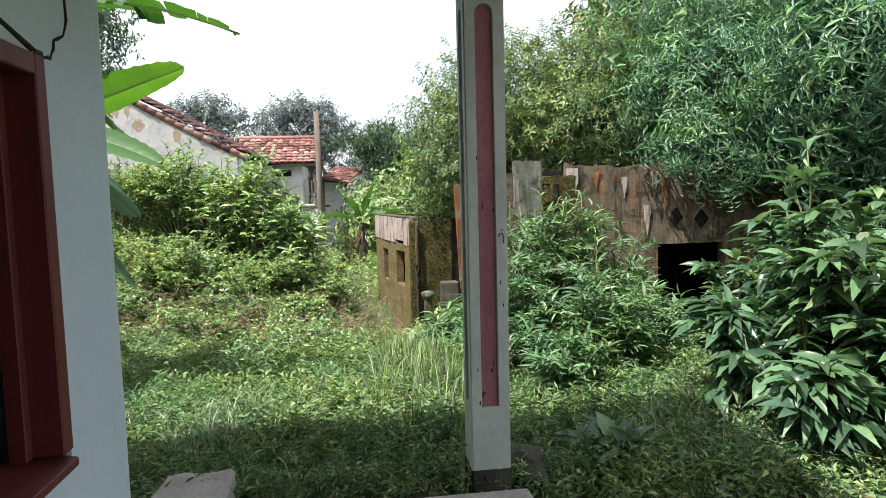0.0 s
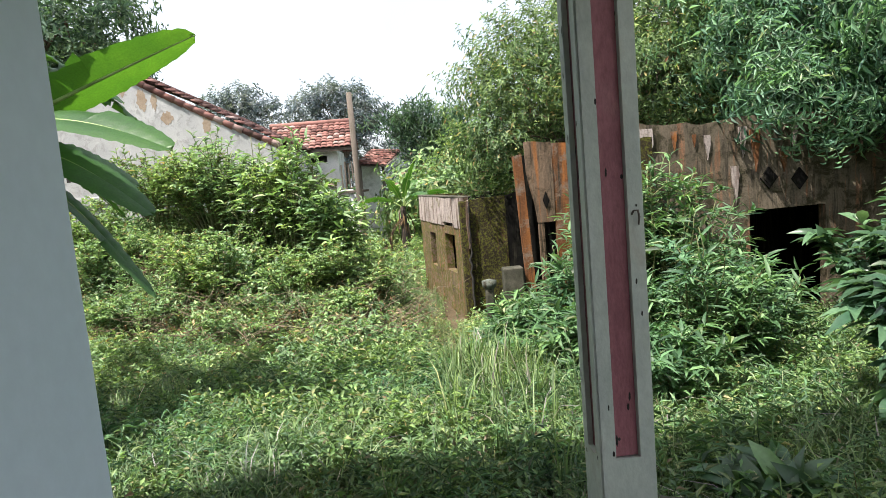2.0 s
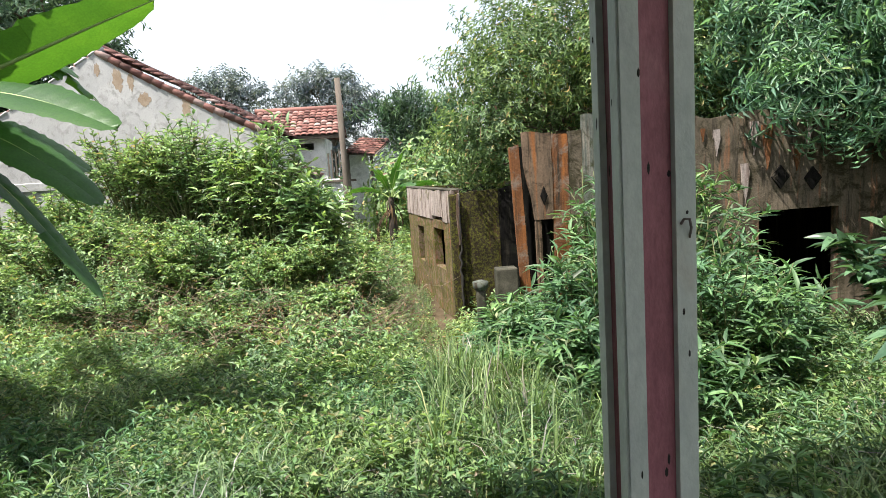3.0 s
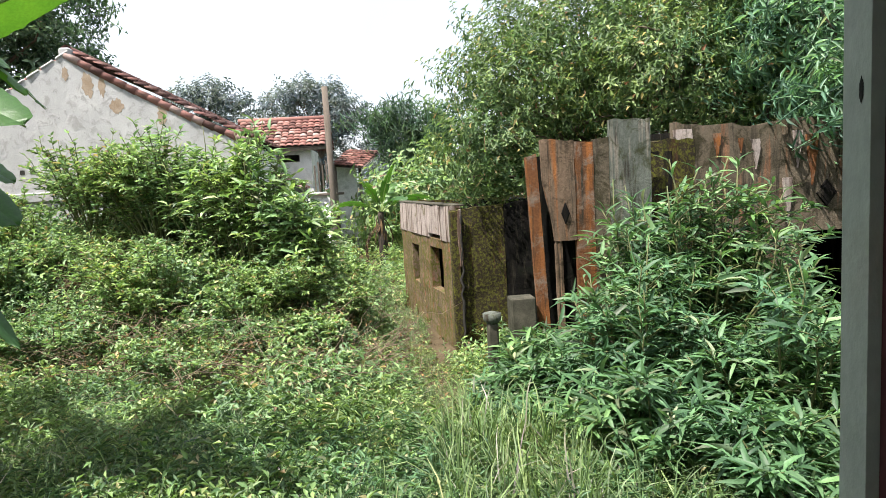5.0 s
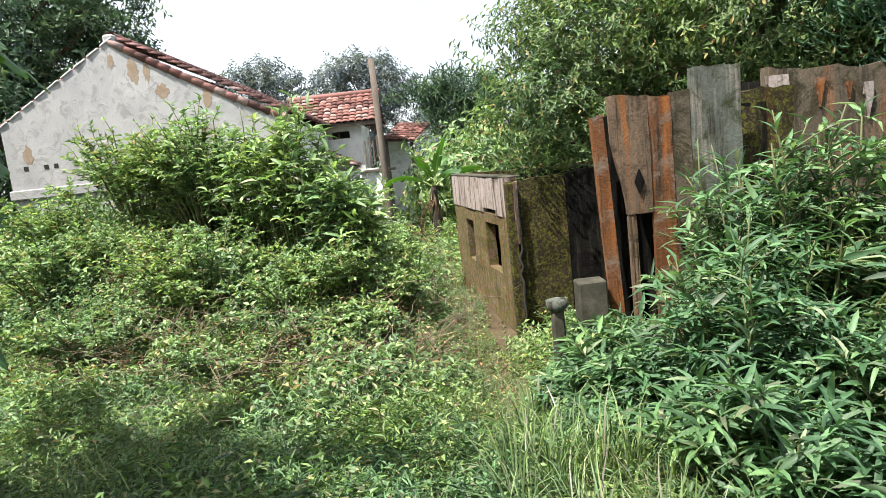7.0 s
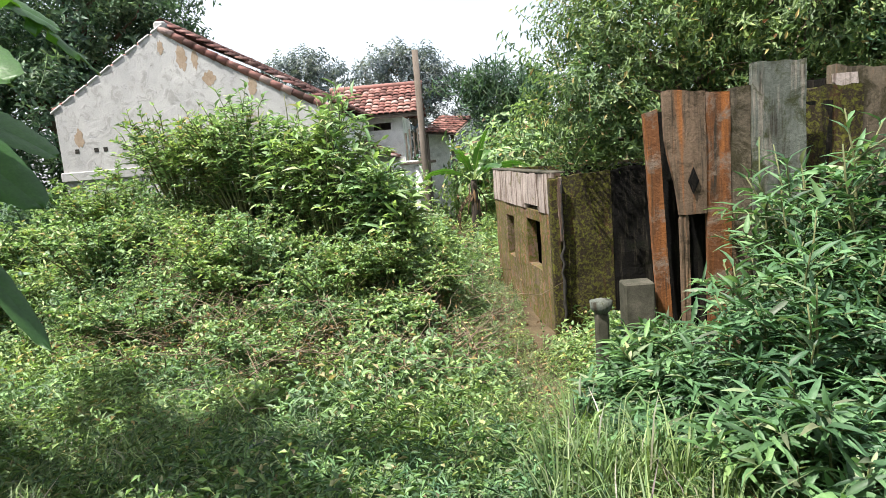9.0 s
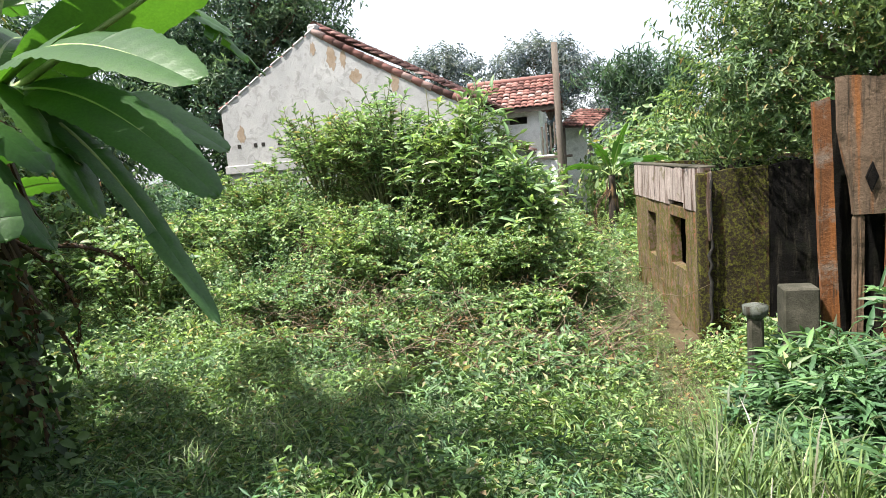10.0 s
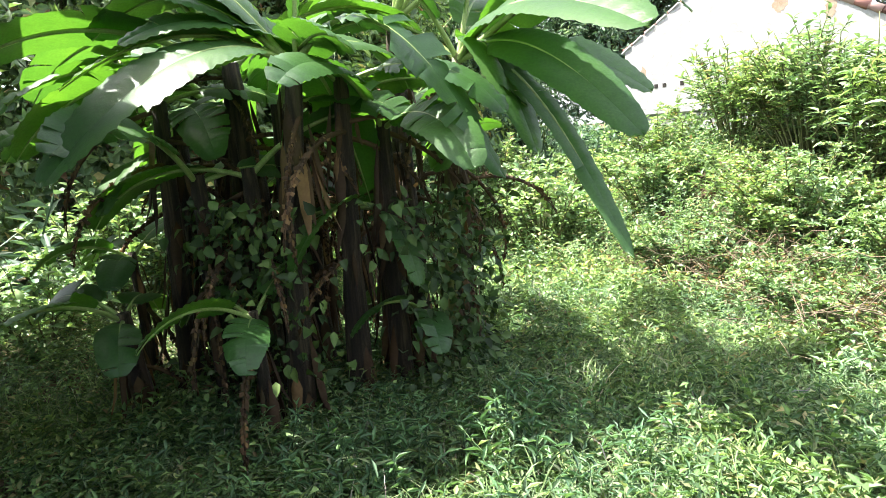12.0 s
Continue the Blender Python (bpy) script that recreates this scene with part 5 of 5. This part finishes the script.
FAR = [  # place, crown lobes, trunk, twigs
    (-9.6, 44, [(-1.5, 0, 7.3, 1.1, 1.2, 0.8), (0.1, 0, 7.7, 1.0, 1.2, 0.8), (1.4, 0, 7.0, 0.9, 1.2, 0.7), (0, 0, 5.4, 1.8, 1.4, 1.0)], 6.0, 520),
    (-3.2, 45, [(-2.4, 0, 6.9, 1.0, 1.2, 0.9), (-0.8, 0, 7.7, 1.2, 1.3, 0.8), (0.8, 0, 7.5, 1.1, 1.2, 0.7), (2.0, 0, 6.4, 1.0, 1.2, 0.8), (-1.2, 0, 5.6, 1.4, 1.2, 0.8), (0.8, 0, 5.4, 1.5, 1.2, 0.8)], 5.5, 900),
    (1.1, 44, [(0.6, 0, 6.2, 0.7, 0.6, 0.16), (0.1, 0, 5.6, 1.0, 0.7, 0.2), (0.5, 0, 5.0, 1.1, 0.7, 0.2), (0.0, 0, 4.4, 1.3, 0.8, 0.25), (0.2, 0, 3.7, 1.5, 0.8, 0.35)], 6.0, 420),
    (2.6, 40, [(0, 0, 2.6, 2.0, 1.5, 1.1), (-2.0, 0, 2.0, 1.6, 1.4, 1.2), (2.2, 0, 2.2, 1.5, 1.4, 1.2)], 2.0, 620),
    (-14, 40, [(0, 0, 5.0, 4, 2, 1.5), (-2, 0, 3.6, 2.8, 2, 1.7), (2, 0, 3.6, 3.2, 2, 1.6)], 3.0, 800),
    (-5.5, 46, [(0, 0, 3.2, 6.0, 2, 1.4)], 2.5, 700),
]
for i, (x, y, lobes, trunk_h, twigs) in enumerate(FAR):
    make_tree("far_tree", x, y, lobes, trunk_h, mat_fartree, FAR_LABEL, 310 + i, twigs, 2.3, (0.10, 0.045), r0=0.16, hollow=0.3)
make_tree("hedge_tree", 3.6, 26, [(0, 0, 1.0, 3.2, 1.5, 1.6), (-2.2, -2, 0.5, 1.6, 1.5, 1.2), (2.6, -3, 1.6, 2.5, 1.5, 1.8)], 1.0, mat_bramble, "green hedge closing the far end of the path", 320, 1700, 2.6, (0.09, 0.045), r0=0.1)


def make_bamboo(x, y, seed):
    """A clump of culms whose feathery tips nod over."""
    rng = np.random.default_rng(seed)
    b = thing("bamboo", pose(x, y, -0.8), "feathery dark green bamboo with nodding tips", "bamboo")
    culms, P, A = [], [], []
    for i in range(9):
        h, a = rng.uniform(4.6, 6.8), rng.uniform(2.0, 5.4)
        reach = rng.uniform(0.4, 1.8)
        f = np.linspace(0, 1, 14)[:, None]
        d = np.array([math.cos(a), math.sin(a) * 0.4, 0])
        p = np.array([rng.normal(0, 0.5), rng.normal(0, 0.3), 0]) + d * reach * f ** 3 + np.array([0, 0, 1]) * h * (f - 0.14 * f ** 6)
        p[-1] += d * 0.3 - np.array([0, 0, 0.3])
        culms.append(tube(p, np.linspace(0.05, 0.01, 14), 6))
        for k in range(90):
            q = p[rng.integers(5, 14)] + rng.normal(0, 0.2, 3)
            P.append(q)
            A.append(d * 0.4 + rng.normal(0, 0.5, 3) + np.array([0, 0, -0.3]))
    np_part("cane_cluster", join(culms), mat_stem, b)
    temps = [sprig(rng, 0.3, 9, 0.16, 0.025, 0, 0.2) for _ in range(4)]
    np_part("foliage", scatter(temps, np.array(P), 2.0, rng, axis=np.array(A)), mat_darktree, b)


make_bamboo(2.35, 28, 401)


# ---------------------------------------------------------------- banana plants

def banana_material():
    m, n, l, b = material("banana_leaf", 0.42)
    v = coords(n, l)
    geo = n.new("ShaderNodeNewGeometry")
    col = ramp(n, l, noise_tex(n, l, v, 1.3, 5), [(0.3, (0.025, 0.075, 0.025)), (0.55, (0.045, 0.115, 0.03)), (0.8, (0.075, 0.16, 0.04))])
    oi = n.new("ShaderNodeObjectInfo")
    col = mix(n, l, 1.0, col, ramp(n, l, oi.outputs["Random"], [(0, (0.8, 0.85, 0.9)), (1, (1.25, 1.15, 0.9))]), "MULTIPLY")
    fine = noise_tex(n, l, v, 60, 3)
    col = mix(n, l, 0.4, col, mix(n, l, 1.0, col, ramp(n, l, fine, [(0.3, (0.6, 0.6, 0.6)), (0.7, (1.3, 1.3, 1.3))]), "MULTIPLY"))
    l.new(col, b.inputs["Base Color"])
    b.inputs["Specular IOR Level"].default_value = 0.5
    bump(n, l, b, fine, 0.15)
    t = n.new("ShaderNodeBsdfTranslucent")
    l.new(mix(n, l, 1.0, col, (2.0, 2.1, 0.6), "MULTIPLY"), t.inputs["Color"])
    ms = n.new("ShaderNodeMixShader")
    ms.inputs[0].default_value = 0.37
    l.new(b.outputs[0], ms.inputs[1])
    l.new(t.outputs[0], ms.inputs[2])
    l.new(ms.outputs[0], n["Material Output"].inputs["Surface"])
    return m


mat_banana = banana_material()
mat_midrib = plain("banana_midrib", [(0.3, (0.16, 0.24, 0.06)), (0.7, (0.28, 0.36, 0.12))], 6, 0.5)
mat_greenstem = plain("green_banana_stem", [(0.34, (0.05, 0.03, 0.016)), (0.5, (0.13, 0.14, 0.04)), (0.7, (0.18, 0.17, 0.05))], 2.2, 0.6, (9, 9, 0.8), 0.5)
mat_pseudo = plain("banana_stem", [(0.36, (0.010, 0.007, 0.005)), (0.5, (0.032, 0.021, 0.014)), (0.64, (0.10, 0.072, 0.045)), (0.78, (0.04, 0.05, 0.02))], 2.2, 0.75, (12, 12, 0.8), 0.9, bump_dist=0.02)
mat_dryban = leaf_material("dead_banana_leaf", [(0.0, (0.03, 0.018, 0.012)), (0.6, (0.075, 0.045, 0.028)), (1.0, (0.13, 0.085, 0.05))], 0.85, 0.1, 1.0)


def banana_leaf(base, az, rise, length, width, droop, seed, torn=0.15, roll=0.0, fold=0.35, back=0.12, tip=None, arch=0.3):
    """Blade and midrib of one leaf: leaves the crown at az (degrees), climbs by rise (degrees), then arches over;
    or, with a tip, runs from the base to it in an arch of that height."""
    rng = np.random.default_rng(seed)
    k = 46
    f = np.linspace(0, 1, k)
    ang = radians(rise) - radians(droop) * f ** 1.25
    step = length / (k - 1)
    h = np.concatenate([[0], np.cumsum(np.cos(ang[:-1]) * step)])
    z = np.concatenate([[0], np.cumsum(np.sin(ang[:-1]) * step)])
    d = np.array([math.cos(radians(az)), math.sin(radians(az)), 0.0])
    p = np.array(base) + d * h[:, None] + np.array([0, 0, 1.0]) * z[:, None]
    if tip is not None:
        o, q = np.array(base, float), np.array(tip, float)
        way = q - o
        length = float(np.linalg.norm(way)) + 0.5 * arch
        way[2] = 0
        d = way / np.linalg.norm(way)
        mid = o + (q - o) * 0.42 + np.array([0, 0, 2.0 * arch])
        g_ = f[:, None]
        p = o * (1 - g_) ** 2 + 2 * mid * g_ * (1 - g_) + q * g_ ** 2
    T = unit(np.gradient(p, axis=0))
    S = np.array([-d[1], d[0], 0.0])
    Nn = np.cross(T, S)
    Nn *= np.sign(Nn[:, 2:3] + 1e-6) if abs(droop) < 60 else 1
    Sr = S * math.cos(radians(roll)) + Nn * math.sin(radians(roll))
    Nr = np.cross(T, Sr)
    start = back
    g = np.clip((f - start) / (1 - start), 0, 1)
    prof = width / 2 * np.clip(np.sin(np.pi * np.clip(g, 0, 1) ** 0.85) ** 0.42, 0, 1)
    prof[g <= 0] = 0
    vs, ts, c = [], [], 0
    for side in (1, -1):
        cur = []
        for i in range(k):
            if prof[i] <= 0.0 and g[i] <= 0:
                continue
            cur.append(i)
        groups, gp = [], []
        for i in cur:
            gp.append(i)
            if len(gp) >= 2 and rng.random() < torn * 0.75:
                groups.append(gp)
                gp = [i]
        groups.append(gp)
        for gp in groups:
            if len(gp) < 2:
                continue
            sag = rng.normal(0, 0.10 + 0.25 * min(1.0, torn)) + 0.05 + 0.25 * min(1.0, torn)
            lean = rng.normal(0.0, 0.05 + 0.18 * min(1.0, torn))
            short = 1 - 0.3 * min(1.0, torn) * rng.random()
            rows = []
            for i in gp:
                w = prof[i] * short * (1 + rng.normal(0, 0.02))
                pts = []
                for q in (0, 0.35, 0.7, 1.0):
                    edge = 0.0045 * (1 if i % 2 else -1) * min(1, q * 2)
                    pts.append(p[i] + side * Sr[i] * w * q * math.cos(fold) + Nr[i] * (w * q * math.sin(fold) * (1 - 0.75 * q) - w * q * q * sag + edge) + T[i] * w * q * (0.22 + lean))
                rows.append(pts)
            for r in rows:
                vs += r
            for r in range(len(rows) - 1):
                for q in range(3):
                    a_ = c + r * 4 + q
                    ts += [(a_, a_ + 1, a_ + 5), (a_, a_ + 5, a_ + 4)]
            c += len(rows) * 4
    rib = tube(p - Nr * 0.008, np.linspace(0.026, 0.004, k) * (length / 2.0) ** 0.5, 6)
    return (np.array(vs), np.array(ts)), rib


def make_banana(x, y, height, r, blades, seed, lean=(0, 0), label="tall banana plant with torn arching leaves", dead=3, reaching=(), stem=None):
    """blades: leaves by their angles; reaching: leaves by the place of their tip (x, y, z, arch, width, torn, roll)."""
    rng = np.random.default_rng(seed)
    z0 = float(ground_z(x, y)) - 0.05
    b = thing("banana_plant", pose(x, y, z0), label, "banana plant", "banana clump")
    k = 12
    f = np.linspace(0, 1, k)
    p = np.stack([lean[0] * f ** 1.4, lean[1] * f ** 1.4, f * height], 1)
    rad = r * (1.12 - 0.55 * f) * (1 + 0.05 * rng.normal(0, 1, k))
    np_part("pseudostem", tube(p, rad, 14), stem or mat_pseudo, b, "brown sheathed banana stem", True)
    # loose dry sheaths on the stem
    sh = []
    for i in range(22):
        a, zz = rng.uniform(0, 6.28), rng.uniform(0.12, 0.95) * height
        o = np.array([np.interp(zz, p[:, 2], p[:, 0]) + math.cos(a) * r * 0.95, np.interp(zz, p[:, 2], p[:, 1]) + math.sin(a) * r * 0.95, zz])
        dd = np.array([math.cos(a) * 0.18, math.sin(a) * 0.18, -1])
        sh.append(leaves(o[None], dd[None], np.array([[math.cos(a), math.sin(a), 0.2]]), rng.uniform(0.2, 0.75), rng.uniform(0.03, 0.10), 1, rng.uniform(-0.12, 0.08), -0.3))
    np_part("dry_sheath", join(sh), mat_dryban, b, "peeling dry brown sheaths")
    top = p[-1]
    for i, (az, rise, ln, wd, dr, torn, roll) in enumerate(blades):
        blade, rib = banana_leaf(top - np.array([0, 0, 0.05]), az, rise, ln, wd * 0.92, dr, seed * 31 + i, torn + 0.07, roll or (24, -28, 10, -14)[i % 4], 0.3, 0.2)
        lf = np_part("leaf", blade, mat_banana, b)
        np_part("midrib", rib, mat_midrib, lf, "", True)
    for i, (tx, ty, tz, arch, wd, torn, roll) in enumerate(reaching):
        blade, rib = banana_leaf(top - np.array([0, 0, 0.05]), 0, 0, 1.0, wd, 0, seed * 43 + i, torn, roll, 0.3, 0.14, (tx - x, ty - y, tz - z0), arch)
        lf = np_part("leaf", blade, mat_banana, b)
        np_part("midrib", rib, mat_midrib, lf, "", True)
    for i in range(dead):
        blade, rib = banana_leaf(top - np.array([0, 0, rng.uniform(0.05, 0.5)]), rng.uniform(0, 360), rng.uniform(-35, 15), rng.uniform(0.7, 1.3), 0.13, 80, seed * 57 + i, 1.3, 0, 1.2)
        np_part("dead_leaf", join([blade, rib]), mat_dryban, b, "hanging dead brown leaf", True)
    return b


# azimuth, rise, length, width, droop, torn, roll
make_banana(-3.86, 6.35, 2.5, 0.075, [(120, 55, 1.6, 0.45, 80, 0.06, 0), (75, 78, 1.5, 0.3, 20, 0.02, 0), (200, 45, 1.6, 0.45, 85, 0.08, 0), (-95, 62, 1.5, 0.5, 70, 0.05, 0)], 501, (0.17, 0.18), dead=2, stem=mat_greenstem,
            reaching=[(-1.65, 6.66, 3.10, 0.02, 0.50, 0.02, -38), (-1.62, 5.62, 2.08, 0.26, 0.46, 0.1, 26), (-2.42, 7.03, 1.88, 0.22, 0.42, 0.14, 25), (-2.05, 6.30, 1.62, 0.28, 0.42, 0.14, 30),
                      (-2.10, 6.25, 0.95, 0.36, 0.20, 0.06, 14), (-2.75, 6.25, 1.55, 0.34, 0.40, 0.12, -14), (-2.75, 7.45, 1.6, 0.3, 0.42, 0.1, 8)])
make_banana(-3.81, 5.0, 2.4, 0.088, [(110, 30, 1.5, 0.46, 80, 0.08, 0), (160, 35, 1.7, 0.5, 90, 0.08, 0), (20, 84, 1.15, 0.2, 12, 0.0, 0)], 502, (0.09, 0.19), dead=2,
            reaching=[(-2.76, 5.95, 1.43, 0.54, 0.56, 0.45, 18), (-3.62, 3.75, 1.62, 0.30, 0.56, 0.14, -18), (-4.34, 4.04, 2.13, 0.24, 0.40, 0.15, -10), (-4.32, 4.10, 2.62, 0.22, 0.46, 0.04, -20),
                      (-3.98, 5.85, 1.22, 0.32, 0.50, 0.03, 10), (-4.9, 4.4, 2.5, 0.35, 0.5, 0.08, 0), (-4.2, 4.35, 3.1, 0.12, 0.46, 0.05, -25)])
make_banana(-4.6, 6.6, 2.95, 0.11, [(35, 35, 2.3, 0.55, 75, 0.1, 0), (-100, 40, 1.9, 0.55, 80, 0.1, 0), (170, 40, 1.9, 0.5, 80, 0.1, 0), (110, 50, 2.0, 0.5, 70, 0.1, 0), (-10, 72, 1.9, 0.5, 45, 0.08, 0)], 503, (0.1, 0.0), reaching=[(-2.60, 7.95, 2.47, 0.75, 0.42, 0.9, 4), (-0.95, 5.75, 3.20, 0.62, 0.42, 0.75, 0)])
make_banana(-4.5, 5.3, 2.5, 0.11, [(-100, 32, 2.0, 0.56, 90, 0.06, 0), (180, 30, 2.1, 0.55, 85, 0.06, 0), (-150, 35, 2.1, 0.58, 85, 0.1, 0), (80, 45, 1.7, 0.5, 75, 0.1, 0), (-125, 10, 1.7, 0.5, 65, 0.1, 0), (-70, 58, 1.9, 0.5, 70, 0.08, 0), (-110, 74, 2.2, 0.6, 65, 0.1, 0), (-140, 66, 2.1, 0.55, 70, 0.1, 0)], 504, (-0.15, -0.1))
make_banana(-5.6, 5.6, 2.3, 0.11, [(-120, 25, 2.0, 0.55, 80, 0.1, 0), (150, 25, 2.0, 0.55, 80, 0.1, 0), (-80, 35, 2.0, 0.55, 85, 0.1, 0), (-170, 15, 1.8, 0.5, 70, 0.1, 0), (30, 50, 1.8, 0.5, 65, 0.1, 0), (-140, 50, 2.0, 0.5, 75, 0.1, 0), (-105, 5, 1.6, 0.5, 60, 0.1, 0)], 505, (-0.2, 0))
make_banana(-3.9, 5.9, 1.5, 0.10, [(-70, 20, 1.1, 0.36, 80, 0.08, 0), (-20, -5, 0.9, 0.3, 60, 0.06, 0), (-120, 10, 1.2, 0.4, 70, 0.06, 0)], 506, (0.0, -0.05), "short banana sucker in the clump", 4)
make_banana(-4.7, 4.3, 0.9, 0.08, [(-70, 40, 1.0, 0.36, 80, 0.08, 0), (-160, 30, 1.1, 0.36, 80, 0.06, 0), (150, 20, 1.0, 0.34, 70, 0.06, 0), (-20, 10, 0.7, 0.3, 60, 0.06, 0)], 507, (0.0, -0.05), "young banana sucker beside the clump", 1)
for i, (x, y) in enumerate([(-4.1, 5.0), (-4.9, 5.9), (-4.2, 6.9), (-5.1, 4.9), (-3.85, 5.5), (-4.35, 4.75), (-4.1, 6.3), (-4.5, 5.6), (-5.4, 5.3), (-4.75, 5.15), (-5.0, 6.4), (-5.3, 5.0), (-3.75, 5.8), (-4.3, 5.3), (-4.9, 4.7)]):
    make_banana(x, y, 1.75 + 0.14 * (i % 5), 0.085, [(-130 + 40 * i, 20, 1.2, 0.4, 80, 0.1, 0), (60 + 50 * i, 45, 1.4, 0.42, 80, 0.1, 0)], 510 + i, (0.05 * (i % 5 - 2), 0.03), "old banana stem with dead hanging leaves", 4)
for i, (x, y, hh) in enumerate([(-3.75, 4.75, 0.9), (-5.5, 4.6, 1.2), (-3.7, 6.0, 0.7)]):
    make_banana(x, y, hh, 0.05, [(-80, 40, 0.8, 0.3, 90, 0.1, 0), (-170, 25, 0.9, 0.3, 80, 0.1, 0), (120, 45, 0.8, 0.28, 70, 0.1, 0), (-30, 20, 0.7, 0.28, 70, 0.1, 0)], 530 + i, (0.03, -0.03), "slim young banana sucker beside the clump", 1)
# lone young banana on the left, and the one far by the house
make_banana(-6.9, 8.6, 1.5, 0.1, [(-60, 50, 1.6, 0.45, 70, 0.1, 0), (20, 55, 1.6, 0.45, 70, 0.1, 0), (100, 50, 1.6, 0.45, 80, 0.1, 0), (200, 50, 1.6, 0.45, 70, 0.1, 0)], 520)
fb = make_banana(0.15, 21.5, 1.7, 0.14, [(-60, 45, 1.6, 0.4, 70, 0.3, 0), (0, 40, 1.7, 0.4, 65, 0.3, 0), (60, 60, 1.6, 0.4, 60, 0.2, 0), (-120, 65, 1.7, 0.4, 60, 0.2, 0), (170, 40, 1.6, 0.4, 80, 0.3, 0), (-20, 80, 1.5, 0.35, 20, 0.1, 0)], 521, (0, 0), "yellowing banana plant near the house", 4)

# creeper over the clump's stems
rng = np.random.default_rng(71)
n = 2600
aa = rng.uniform(-2.6, 1.5, n)
zz = rng.random(n) ** 0.9 * 1.5
cx, cy = -4.15 + 0.78 * np.cos(aa) + rng.normal(0, 0.12, n), 5.75 + 0.95 * np.sin(aa) + rng.normal(0, 0.12, n)
keep = (np.sin(aa * 3.1) + np.sin(aa * 7.3 + zz * 2) * 0.6 > -0.1)
cx, cy, zz, aa = cx[keep], cy[keep], zz[keep], aa[keep]
P = np.stack([cx, cy, ground_z(cx, cy) + zz], 1)
D = np.stack([np.cos(aa) * 0.6, np.sin(aa) * 0.6, -0.4 + rng.normal(0, 0.5, len(P))], 1) + rng.normal(0, 0.5, (len(P), 3))
N = np.stack([np.cos(aa) * 0.6, np.sin(aa) * 0.6, np.full(len(P), 0.8)], 1) + rng.normal(0, 0.45, (len(P), 3))
stuff("creeper", leaves(P, D, N, rng.uniform(0.05, 0.11, len(P)), rng.uniform(0.04, 0.08, len(P)), 1, 0.2), mat_vine, "green creeper climbing the banana stems", "creeper")
